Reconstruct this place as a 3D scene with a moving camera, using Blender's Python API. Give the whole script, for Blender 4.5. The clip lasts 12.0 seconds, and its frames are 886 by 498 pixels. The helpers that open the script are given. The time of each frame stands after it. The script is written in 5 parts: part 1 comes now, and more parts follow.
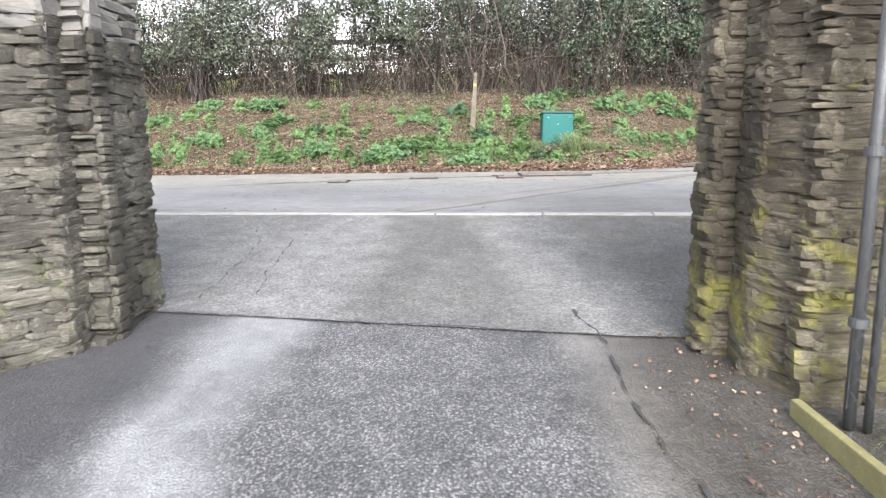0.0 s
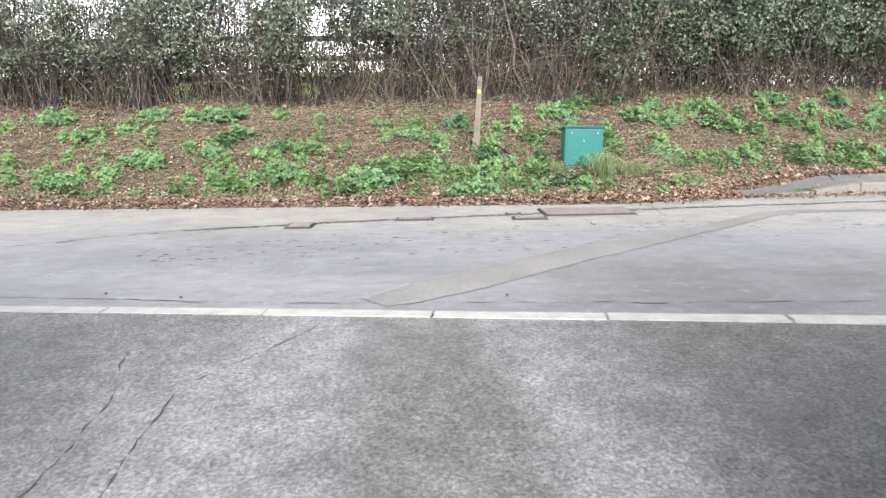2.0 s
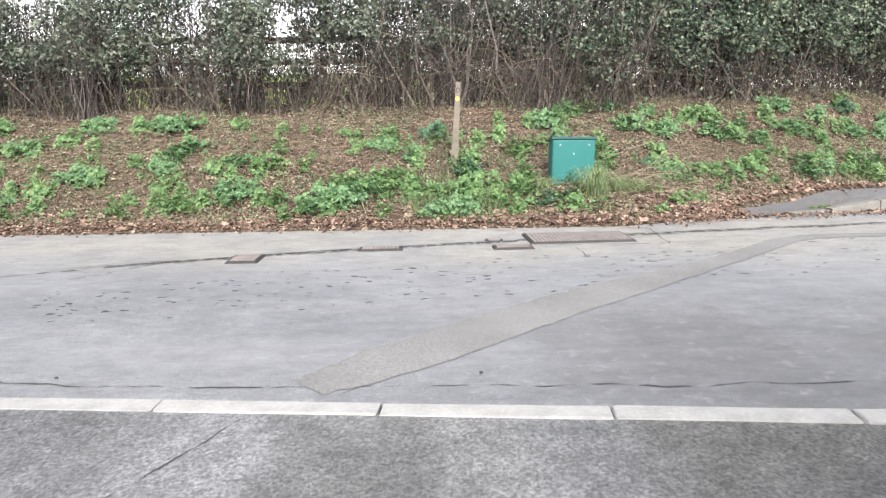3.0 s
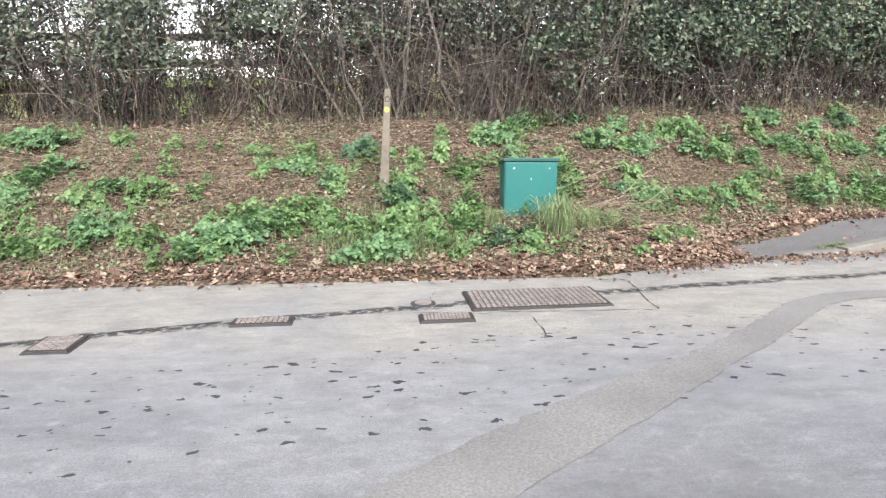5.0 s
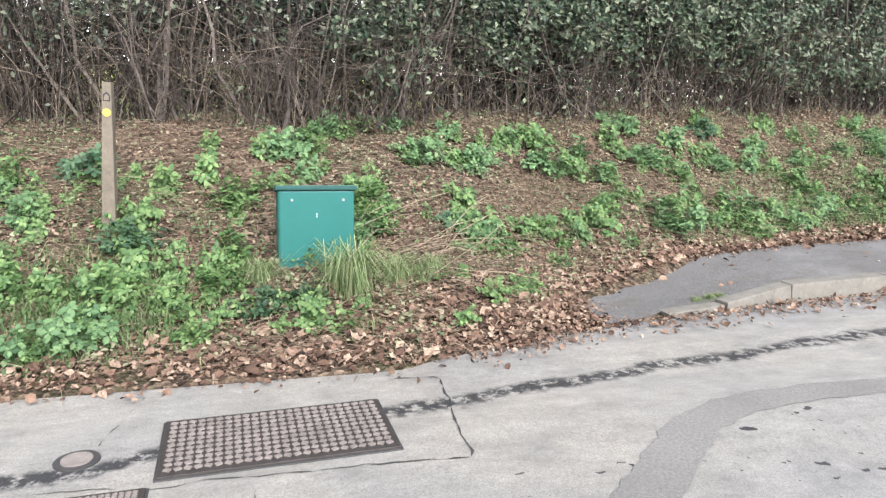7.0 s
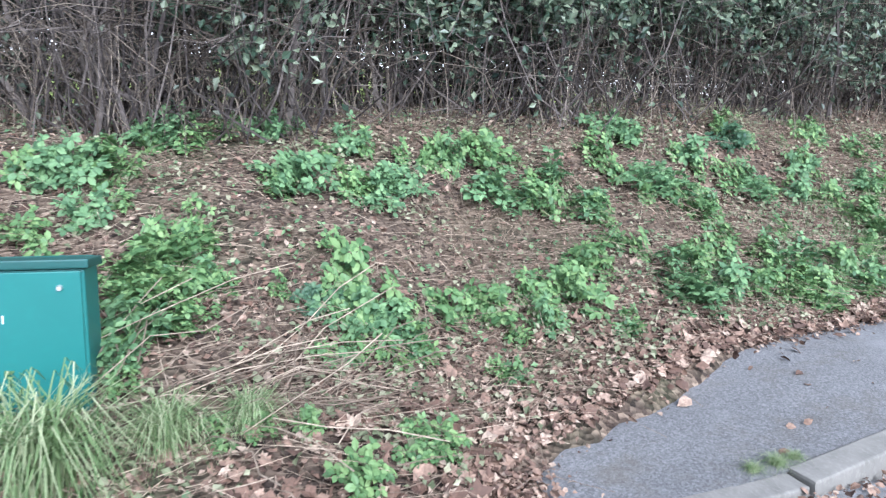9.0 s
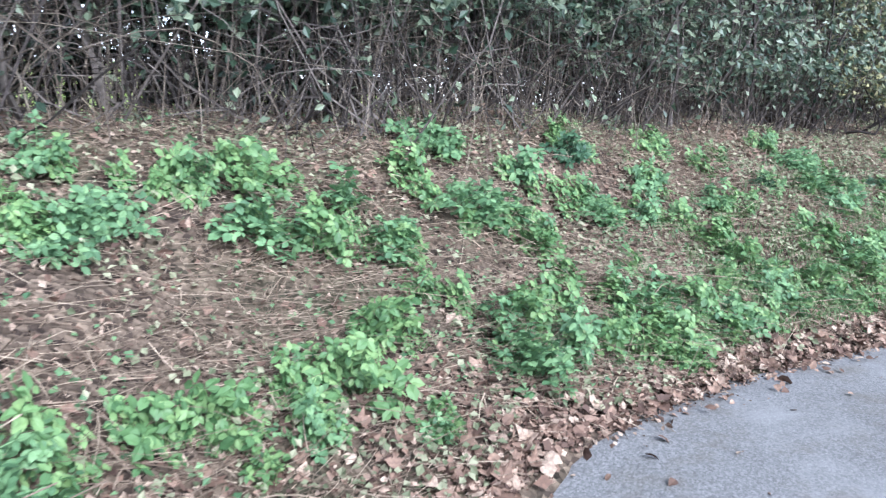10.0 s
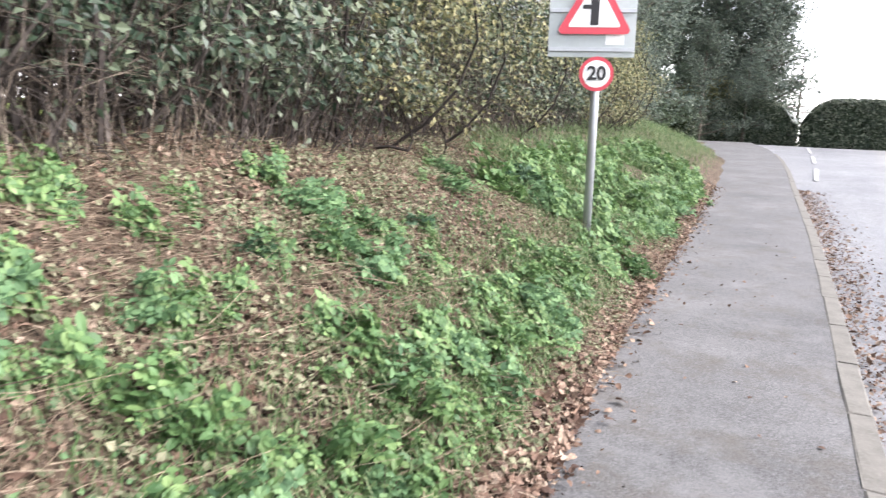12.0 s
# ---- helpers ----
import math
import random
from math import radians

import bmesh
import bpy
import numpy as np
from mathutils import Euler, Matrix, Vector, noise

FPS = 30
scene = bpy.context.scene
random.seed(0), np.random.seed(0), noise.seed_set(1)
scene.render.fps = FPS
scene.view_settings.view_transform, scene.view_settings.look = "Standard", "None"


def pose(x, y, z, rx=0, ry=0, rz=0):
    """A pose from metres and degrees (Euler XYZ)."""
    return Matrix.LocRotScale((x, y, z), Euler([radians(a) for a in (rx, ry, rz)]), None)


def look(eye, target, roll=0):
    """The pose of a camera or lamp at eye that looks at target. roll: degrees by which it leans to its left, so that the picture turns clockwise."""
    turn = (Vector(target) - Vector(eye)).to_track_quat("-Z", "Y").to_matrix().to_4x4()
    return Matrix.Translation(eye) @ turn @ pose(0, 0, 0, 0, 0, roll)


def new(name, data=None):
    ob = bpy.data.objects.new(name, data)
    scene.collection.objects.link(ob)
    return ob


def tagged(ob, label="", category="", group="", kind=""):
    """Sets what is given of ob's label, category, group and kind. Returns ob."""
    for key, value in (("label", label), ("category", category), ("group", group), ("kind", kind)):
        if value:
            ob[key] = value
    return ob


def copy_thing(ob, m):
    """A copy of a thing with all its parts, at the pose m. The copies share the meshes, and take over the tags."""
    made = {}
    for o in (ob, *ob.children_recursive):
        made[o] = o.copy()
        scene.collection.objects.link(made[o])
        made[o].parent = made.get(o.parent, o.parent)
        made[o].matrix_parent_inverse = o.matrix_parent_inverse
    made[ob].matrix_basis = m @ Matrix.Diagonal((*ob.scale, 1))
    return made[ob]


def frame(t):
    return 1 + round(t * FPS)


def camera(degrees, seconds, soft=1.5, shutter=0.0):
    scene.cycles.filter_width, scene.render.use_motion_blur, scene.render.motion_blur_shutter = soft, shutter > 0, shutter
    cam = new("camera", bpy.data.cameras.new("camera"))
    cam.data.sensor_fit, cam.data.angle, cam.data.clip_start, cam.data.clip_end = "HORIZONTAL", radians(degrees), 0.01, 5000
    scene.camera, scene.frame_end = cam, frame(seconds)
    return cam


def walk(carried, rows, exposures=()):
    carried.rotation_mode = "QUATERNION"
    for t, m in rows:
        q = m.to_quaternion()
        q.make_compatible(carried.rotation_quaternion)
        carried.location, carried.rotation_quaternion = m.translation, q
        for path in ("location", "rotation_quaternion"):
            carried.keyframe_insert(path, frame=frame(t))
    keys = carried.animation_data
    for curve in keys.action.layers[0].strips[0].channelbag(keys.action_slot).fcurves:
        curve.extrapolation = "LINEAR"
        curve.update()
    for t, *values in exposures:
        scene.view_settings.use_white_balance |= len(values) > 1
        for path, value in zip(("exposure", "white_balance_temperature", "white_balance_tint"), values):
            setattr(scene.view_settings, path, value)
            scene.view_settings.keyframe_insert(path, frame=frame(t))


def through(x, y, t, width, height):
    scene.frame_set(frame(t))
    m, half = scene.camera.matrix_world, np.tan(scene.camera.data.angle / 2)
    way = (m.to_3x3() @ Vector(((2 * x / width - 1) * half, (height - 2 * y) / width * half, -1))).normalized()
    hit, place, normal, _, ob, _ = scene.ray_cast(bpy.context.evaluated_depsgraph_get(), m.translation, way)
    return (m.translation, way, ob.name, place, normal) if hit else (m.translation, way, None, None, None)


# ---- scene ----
cam = camera(63.5, 12.0, soft=1.3, shutter=0.15)
PATH = [
    (0, (0.196, 0.972, 0.857), (0.123, 2.935, 0.483), -0.8),
    (0.5, (0.106, 1.584, 0.925), (0.036, 3.547, 0.548), -0.8),
    (1, (0.022, 2.203, 1.016), (-0.04, 4.165, 0.634), -0.8),
    (1.5, (0.031, 2.845, 1.024), (-0.03, 4.81, 0.653), -0.8),
    (2, (0.073, 3.428, 1.065), (0.018, 5.391, 0.685), -0.8),
    (2.5, (0.158, 3.945, 1.13), (0.117, 5.908, 0.75), -0.9),
    (4.3, (0.27, 5.613, 1.22), (0.296, 7.58, 0.856), -0.8),
    (4.5, (0.329, 5.789, 1.251), (0.356, 7.755, 0.882), -0.7),
    (5, (0.536, 6.182, 1.244), (0.621, 8.146, 0.878), -0.7),
    (5.5, (0.77, 6.547, 1.28), (0.981, 8.499, 0.9), -0.3),
    (6, (1.036, 7.048, 1.312), (1.406, 8.976, 0.927), -0.1),
    (6.5, (1.255, 7.524, 1.362), (1.694, 9.436, 0.975), 0.2),
    (6.7, (1.307, 7.733, 1.352), (1.753, 9.644, 0.964), 0.3),
    (8.3, (2.076, 9.506, 1.403), (2.502, 11.418, 1.0), 0.6),
    (8.5, (2.201, 9.74, 1.379), (2.63, 11.651, 0.97), 0.7),
    (9, (2.521, 10.265, 1.366), (2.979, 12.171, 0.969), 0.8),
    (9.5, (2.866, 10.787, 1.349), (3.482, 12.651, 0.968), 1.1),
    (10, (3.259, 11.347, 1.331), (4.108, 13.121, 0.968), 1.4),
    (10.5, (3.694, 11.9, 1.322), (4.728, 13.573, 0.957), 1.9),
    (11, (4.226, 12.368, 1.333), (5.501, 13.866, 0.971), 2.5),
    (11.5, (4.83, 12.78, 1.34), (6.31, 14.079, 0.99), 3.0),
    (12, (5.487, 12.959, 1.447), (7.198, 13.939, 1.118), 2.6),
]
EXPOSURES = [(0, 2.25, 6600, 13), (6.7, 2.1, 6600, 13), (8.4, 2.15, 5700, 14), (9.6, 2.25, 5450, 13), (10.5, 2.36, 5450, 13), (11.5, 2.45, 5600, 13), (12, 2.35, 6500, 17)]
walk(cam, [(t, look(eye, target, roll)) for t, eye, target, roll in PATH], EXPOSURES)

# ---- overcast daylight ----
world = bpy.data.worlds.new("overcast_sky")
scene.world = world
world.use_nodes = True
wn, wl = world.node_tree.nodes, world.node_tree.links
sky = wn.new("ShaderNodeTexSky")
sky.sky_type, sky.sun_disc = "NISHITA", False
sky.sun_elevation, sky.sun_rotation = radians(38), radians(170)
sky.air_density, sky.dust_density = 1.0, 0.6
grey = wn.new("ShaderNodeRGBToBW")
wl.new(sky.outputs[0], grey.inputs[0])
cloud = wn.new("ShaderNodeMix")
cloud.data_type = "RGBA"
cloud.inputs[0].default_value = 0.8
wl.new(sky.outputs[0], cloud.inputs[6])
wl.new(grey.outputs[0], cloud.inputs[7])
wl.new(cloud.outputs[2], wn["Background"].inputs[0])
wn["Background"].inputs[1].default_value = 0.15
sun = new("sun", bpy.data.lights.new("sun", "SUN"))
sun.data.energy, sun.data.angle, sun.data.color = 1.5, radians(35), (1.0, 0.98, 0.95)
sun.matrix_world = look((7, -40, 32), (0, 0, 0))


# ---- materials ----
class Mat:
    """A small builder of node materials in object space (metres)."""

    def __init__(self, name, rough=0.8, metal=0.0, spec=0.4):
        self.m = bpy.data.materials.new(name)
        self.m.use_nodes = True
        self.n, self.l = self.m.node_tree.nodes, self.m.node_tree.links
        self.b = self.n["Principled BSDF"]
        self.b.inputs["Roughness"].default_value = rough
        self.b.inputs["Metallic"].default_value = metal
        self.b.inputs["Specular IOR Level"].default_value = spec
        self.co = self.n.new("ShaderNodeTexCoord").outputs["Object"]

    def noise(self, scale, detail=4.0, rough=0.55, stretch=None):
        t = self.n.new("ShaderNodeTexNoise")
        t.inputs["Scale"].default_value, t.inputs["Detail"].default_value, t.inputs["Roughness"].default_value = scale, detail, rough
        src = self.co
        if stretch:
            mp = self.n.new("ShaderNodeMapping")
            mp.inputs["Scale"].default_value = stretch
            self.l.new(src, mp.inputs[0])
            src = mp.outputs[0]
        self.l.new(src, t.inputs["Vector"])
        return t.outputs["Fac"]

    def voronoi(self, scale, feature="F1", out="Distance", randomness=1.0):
        t = self.n.new("ShaderNodeTexVoronoi")
        t.feature = feature
        t.inputs["Scale"].default_value = scale
        t.inputs["Randomness"].default_value = randomness
        self.l.new(self.co, t.inputs["Vector"])
        return t.outputs[out]

    def island(self):
        return self.n.new("ShaderNodeNewGeometry").outputs["Random Per Island"]

    def chance(self):
        return self.n.new("ShaderNodeObjectInfo").outputs["Random"]

    def ramp(self, fac, *stops):
        r = self.n.new("ShaderNodeValToRGB")
        while len(r.color_ramp.elements) < len(stops):
            r.color_ramp.elements.new(0.5)
        for e, (p, c) in zip(r.color_ramp.elements, stops):
            e.position = p
            e.color = (*c, 1) if isinstance(c, tuple) else (c, c, c, 1)
        self.l.new(fac, r.inputs[0])
        return r.outputs[0]

    def mix(self, fac, a, b, mode="MIX"):
        x = self.n.new("ShaderNodeMix")
        x.data_type, x.blend_type = "RGBA", mode
        for k, v in ((0, fac), (6, a), (7, b)):
            if hasattr(v, "is_linked"):
                self.l.new(v, x.inputs[k])
            elif isinstance(v, tuple):
                x.inputs[k].default_value = (*v, 1)
            elif k == 0:
                x.inputs[0].default_value = v
            else:
                x.inputs[k].default_value = (v, v, v, 1)
        return x.outputs[2]

    def math(self, op, a, b=0.0, clamp=False):
        x = self.n.new("ShaderNodeMath")
        x.operation, x.use_clamp = op, clamp
        for k, v in ((0, a), (1, b)):
            if hasattr(v, "is_linked"):
                self.l.new(v, x.inputs[k])
            else:
                x.inputs[k].default_value = v
        return x.outputs[0]

    def xyz(self):
        s = self.n.new("ShaderNodeSeparateXYZ")
        self.l.new(self.co, s.inputs[0])
        return s.outputs

    def band(self, value, centre, half, soft):
        """1 within half of centre, falling to 0 over soft."""
        d = self.math("ABSOLUTE", self.math("SUBTRACT", value, centre))
        return self.math("DIVIDE", self.math("SUBTRACT", half + soft, d), soft, True)

    def done(self, color=None, bump=None, strength=0.3, dist=0.01, rough=None):
        if color is not None:
            if hasattr(color, "is_linked"):
                self.l.new(color, self.b.inputs["Base Color"])
            else:
                self.b.inputs["Base Color"].default_value = (*color, 1)
        if bump is not None:
            bn = self.n.new("ShaderNodeBump")
            bn.inputs["Strength"].default_value, bn.inputs["Distance"].default_value = strength, dist
            self.l.new(bump, bn.inputs["Height"])
            self.l.new(bn.outputs[0], self.b.inputs["Normal"])
        if rough is not None:
            self.l.new(rough, self.b.inputs["Roughness"])
        return self.m


def leaf_mat(name, dark, mid, light, rough=0.5, through=0.25):
    m = Mat(name, rough, 0, 0.35)
    c = m.ramp(m.island(), (0.0, dark), (0.45, mid), (1.0, light))
    c = m.mix(m.ramp(m.noise(1.1, 2), (0.35, 0.0), (0.7, 0.35)), c, tuple(v * 0.6 for v in mid))
    m.done(c)
    tr = m.n.new("ShaderNodeBsdfTranslucent")
    m.l.new(c, tr.inputs[0])
    ms = m.n.new("ShaderNodeMixShader")
    ms.inputs[0].default_value = through
    m.l.new(m.b.outputs[0], ms.inputs[1])
    m.l.new(tr.outputs[0], ms.inputs[2])
    m.l.new(ms.outputs[0], m.n["Material Output"].inputs[0])
    return m.m


def road_mat():
    m = Mat("worn_pale_asphalt", 0.6, 0, 0.4)
    x, y, _ = m.xyz()
    big = m.noise(0.35, 3)
    c = m.ramp(big, (0.3, (0.175, 0.18, 0.19)), (0.7, (0.28, 0.285, 0.29)))
    streak = m.noise(0.5, 5, 0.6, (0.6, 4.0, 1))
    c = m.mix(m.ramp(streak, (0.42, 0.0), (0.62, 0.4)), c, (0.30, 0.30, 0.305))
    # sandy pale strip along the far edge, concrete round the covers
    sand = m.math("MULTIPLY", m.band(y, 11.0, 0.7, 0.9), m.ramp(m.noise(0.8, 4), (0.3, 0.3), (0.6, 0.9)))
    c = m.mix(sand, c, (0.34, 0.325, 0.29))
    # dark chipped patch in the lane and a sandy trail
    chips = m.noise(140, 2, 0.7)
    c = m.mix(0.8, c, m.ramp(chips, (0.3, 0.5), (0.7, 1.2)), "MULTIPLY")
    coarse = m.math("MULTIPLY", m.band(y, 7.3, 0.9, 0.9), m.ramp(m.noise(0.7, 4), (0.34, 0.0), (0.54, 0.8)))
    c = m.mix(m.math("MULTIPLY", coarse, m.band(x, 3.8, 2.6, 1.5)), c, (0.125, 0.126, 0.126))
    c = m.mix(m.ramp(m.noise(2.6, 8, 0.75), (0.48, 0.0), (0.66, 0.5)), c, (0.165, 0.165, 0.165))
    c = m.mix(m.ramp(m.noise(11, 6, 0.7), (0.55, 0.0), (0.7, 0.35)), c, (0.36, 0.36, 0.36))
    c = m.mix(1.0, c, m.ramp(m.noise(3.6, 9, 0.8, (1.0, 2.2, 1.0)), (0.3, 0.72), (0.7, 1.22)), "MULTIPLY")
    # damp spots
    v = m.n.new("ShaderNodeTexVoronoi")
    v.inputs["Scale"].default_value = 13.0
    mp = m.n.new("ShaderNodeMapping")
    mp.inputs["Scale"].default_value = (0.8, 1.35, 1.0)
    m.l.new(m.co, mp.inputs[0])
    wob = m.n.new("ShaderNodeMix")
    wob.data_type = "VECTOR"
    wob.inputs[0].default_value = 0.1
    m.l.new(mp.outputs[0], wob.inputs[4])
    nz = m.n.new("ShaderNodeTexNoise")
    nz.inputs["Scale"].default_value = 14
    m.l.new(m.co, nz.inputs["Vector"])
    m.l.new(nz.outputs["Color"], wob.inputs[5])
    m.l.new(wob.outputs[1], v.inputs["Vector"])
    sep = m.n.new("ShaderNodeSeparateColor")
    m.l.new(v.outputs["Color"], sep.inputs[0])
    size = m.math("MULTIPLY", m.math("POWER", sep.outputs[0], 1.5), 0.31)
    spot = m.math("LESS_THAN", v.outputs["Distance"], size)
    lane = m.math("MULTIPLY", m.band(m.math("SUBTRACT", y, m.math("MULTIPLY", x, 0.22)), 9.33, 0.4, 0.3), m.band(x, 1.6, 3.2, 1.5))
    lane = m.math("MULTIPLY", lane, m.ramp(m.noise(1.1, 2), (0.34, 0.0), (0.44, 1.0)))
    wet = m.math("MULTIPLY", spot, m.math("GREATER_THAN", lane, 0.35))
    # damp streak in the channel
    bow = m.math("MULTIPLY", x, m.math("SUBTRACT", 0.25, m.math("MULTIPLY", x, 0.012)))
    line = m.math("SUBTRACT", y, m.math("ADD", 10.66, bow))
    line = m.math("ADD", line, m.math("MULTIPLY", m.math("SUBTRACT", m.noise(2.6, 6, 0.7), 0.5), 0.3))
    run = m.math("MULTIPLY", m.band(line, 0.0, 0.035, 0.05), m.ramp(m.noise(16, 6, 0.75), (0.42, 0.0), (0.5, 1.0)))
    wet = m.math("MAXIMUM", wet, m.math("MULTIPLY", run, m.band(x, 2.0, 4.2, 0.8)))
    c = m.mix(m.math("MULTIPLY", wet, 0.95), c, (0.026, 0.027, 0.03))
    rough = m.ramp(m.noise(0.7, 3), (0.3, 0.5), (0.7, 0.72))
    return m.done(c, m.math("ADD", chips, m.math("MULTIPLY", m.noise(9, 4), 0.6)), 0.35, 0.006, rough)


def apron_mat():
    m = Mat("grey_apron_asphalt", 0.6, 0, 0.4)
    x, y, _ = m.xyz()
    back = m.math("SUBTRACT", 6.9, y)
    wob = m.math("MULTIPLY", m.math("SUBTRACT", m.noise(1.9, 6, 0.7), 0.5), 0.5)

    def lane(x0, slope, half, soft):
        """A band along the way out, x0 wide of the middle at the kerb."""
        at = m.math("ADD", x0, m.math("MULTIPLY", back, slope))
        return m.band(m.math("ADD", m.math("SUBTRACT", x, at), wob), 0.0, half, soft)

    c = m.ramp(m.noise(0.9, 4), (0.3, (0.14, 0.142, 0.14)), (0.7, (0.19, 0.192, 0.192)))
    c = m.mix(m.math("MULTIPLY", lane(1.75, 0.12, 0.75, 0.3), 0.5), c, (0.105, 0.1, 0.086))
    c = m.mix(m.math("MULTIPLY", lane(-0.08, 0.03, 0.3, 0.34), 0.42), c, (0.118, 0.117, 0.108))
    c = m.mix(m.math("MULTIPLY", lane(-0.66, -0.05, 0.12, 0.34), 0.48), c, (0.27, 0.272, 0.275))
    c = m.mix(m.math("MULTIPLY", lane(0.3, 0.2, 0.05, 0.24), 0.52), c, (0.28, 0.278, 0.272))
    c = m.mix(1.0, c, m.ramp(m.noise(4.5, 9, 0.82), (0.3, 0.55), (0.7, 1.4)), "MULTIPLY")
    c = m.mix(0.55, c, m.ramp(m.voronoi(85, "F1", "Color"), (0.15, 0.5), (0.85, 1.5)), "MULTIPLY")
    chips = m.noise(60, 5, 0.85)
    c = m.mix(0.9, c, m.ramp(chips, (0.34, 0.3), (0.64, 1.5)), "MULTIPLY")
    rough = m.ramp(m.noise(0.8, 3), (0.3, 0.45), (0.7, 0.7))
    return m.done(c, chips, 0.7, 0.012, rough)


def drive_mat():
    m = Mat("chipped_drive_asphalt", 0.55, 0, 0.5)
    x, y, _ = m.xyz()
    vor = m.voronoi(95)
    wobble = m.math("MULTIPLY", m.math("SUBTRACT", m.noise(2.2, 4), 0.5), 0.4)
    c = m.ramp(m.voronoi(95, "F1", "Color"), (0.1, (0.07, 0.072, 0.075)), (0.5, (0.15, 0.152, 0.155)), (0.95, (0.30, 0.30, 0.305)))
    c = m.mix(m.ramp(vor, (0.35, 0.0), (0.65, 0.8)), c, (0.04, 0.041, 0.043))
    # left wheel track: its wet sky sheen is painted as a pale bluish colour
    trk_sheen = m.band(m.math("ADD", m.math("SUBTRACT", x, -0.84), m.math("MULTIPLY", m.math("SUBTRACT", m.noise(1.6, 5), 0.5), 0.5)), 0.0, 0.1, 0.24)
    c = m.mix(m.math("MULTIPLY", trk_sheen, 0.6), c, (0.31, 0.32, 0.335))
    right = m.band(m.math("ADD", x, wobble), 0.78, 0.05, 0.16)
    c = m.mix(m.math("MULTIPLY", right, 0.5), c, (0.30, 0.295, 0.285))
    dirt = m.math("MULTIPLY", m.band(m.math("ADD", x, m.math("MULTIPLY", m.noise(1.6, 4), 0.3)), 1.34, 0.34, 0.34), 0.75)
    c = m.mix(dirt, c, m.ramp(m.noise(30, 5, 0.7), (0.3, (0.03, 0.027, 0.022)), (0.7, (0.095, 0.086, 0.072))))
    c = m.mix(1.0, c, m.ramp(m.noise(3.5, 9, 0.8), (0.3, 0.62), (0.7, 1.38)), "MULTIPLY")
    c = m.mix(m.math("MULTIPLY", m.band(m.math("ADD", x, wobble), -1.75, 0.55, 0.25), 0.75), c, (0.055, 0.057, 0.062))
    rough = m.ramp(m.noise(0.9, 3), (0.35, 0.35), (0.65, 0.65))
    return m.done(c, vor, 0.6, 0.01, rough)


def path_mat():
    m = Mat("pavement_asphalt", 0.75, 0, 0.3)
    c = m.ramp(m.noise(0.8, 5), (0.3, (0.117, 0.116, 0.116)), (0.7, (0.178, 0.176, 0.174)))
    chips = m.noise(85, 4, 0.8)
    c = m.mix(0.75, c, m.ramp(chips, (0.3, 0.45), (0.66, 1.3)), "MULTIPLY")
    c = m.mix(0.6, c, m.ramp(m.voronoi(120, "F1", "Color"), (0.2, 0.6), (0.85, 1.5)), "MULTIPLY")
    c = m.mix(m.ramp(m.noise(1.3, 8, 0.7), (0.52, 0.0), (0.66, 0.5)), c, (0.23, 0.23, 0.228))
    c = m.mix(m.ramp(m.noise(3, 7, 0.75), (0.5, 0.0), (0.68, 0.55)), c, (0.10, 0.085, 0.065))
    return m.done(c, chips, 0.35, 0.005)


def patch_mat():
    m = Mat("coarse_resurfacing", 0.75, 0, 0.3)
    c = m.ramp(m.noise(1.4, 5), (0.3, (0.18, 0.177, 0.17)), (0.7, (0.25, 0.245, 0.235)))
    chips = m.noise(75, 4, 0.8)
    c = m.mix(0.7, c, m.ramp(chips, (0.32, 0.45), (0.66, 1.25)), "MULTIPLY")
    return m.done(c, chips, 0.5, 0.006)


def litter_mat():
    m = Mat("leaf_litter_soil", 0.9, 0, 0.15)
    v = m.voronoi(34, "F1", "Color")
    c = m.ramp(v, (0.1, (0.026, 0.018, 0.015)), (0.5, (0.12, 0.088, 0.064)), (0.95, (0.29, 0.22, 0.16)))
    c = m.mix(m.ramp(m.noise(5, 5), (0.4, 0.0), (0.7, 0.7)), c, (0.032, 0.025, 0.021))
    c = m.mix(m.ramp(m.noise(1.2, 4), (0.5, 0.0), (0.7, 0.45)), c, (0.06, 0.08, 0.035))
    field = m.ramp(m.noise(0.15, 3), (0.3, (0.20, 0.28, 0.07)), (0.7, (0.30, 0.36, 0.10)))
    _, y, _ = m.xyz()
    c = m.mix(m.math("GREATER_THAN", y, 22.0), c, field)
    return m.done(c, m.voronoi(34), 0.9, 0.03)


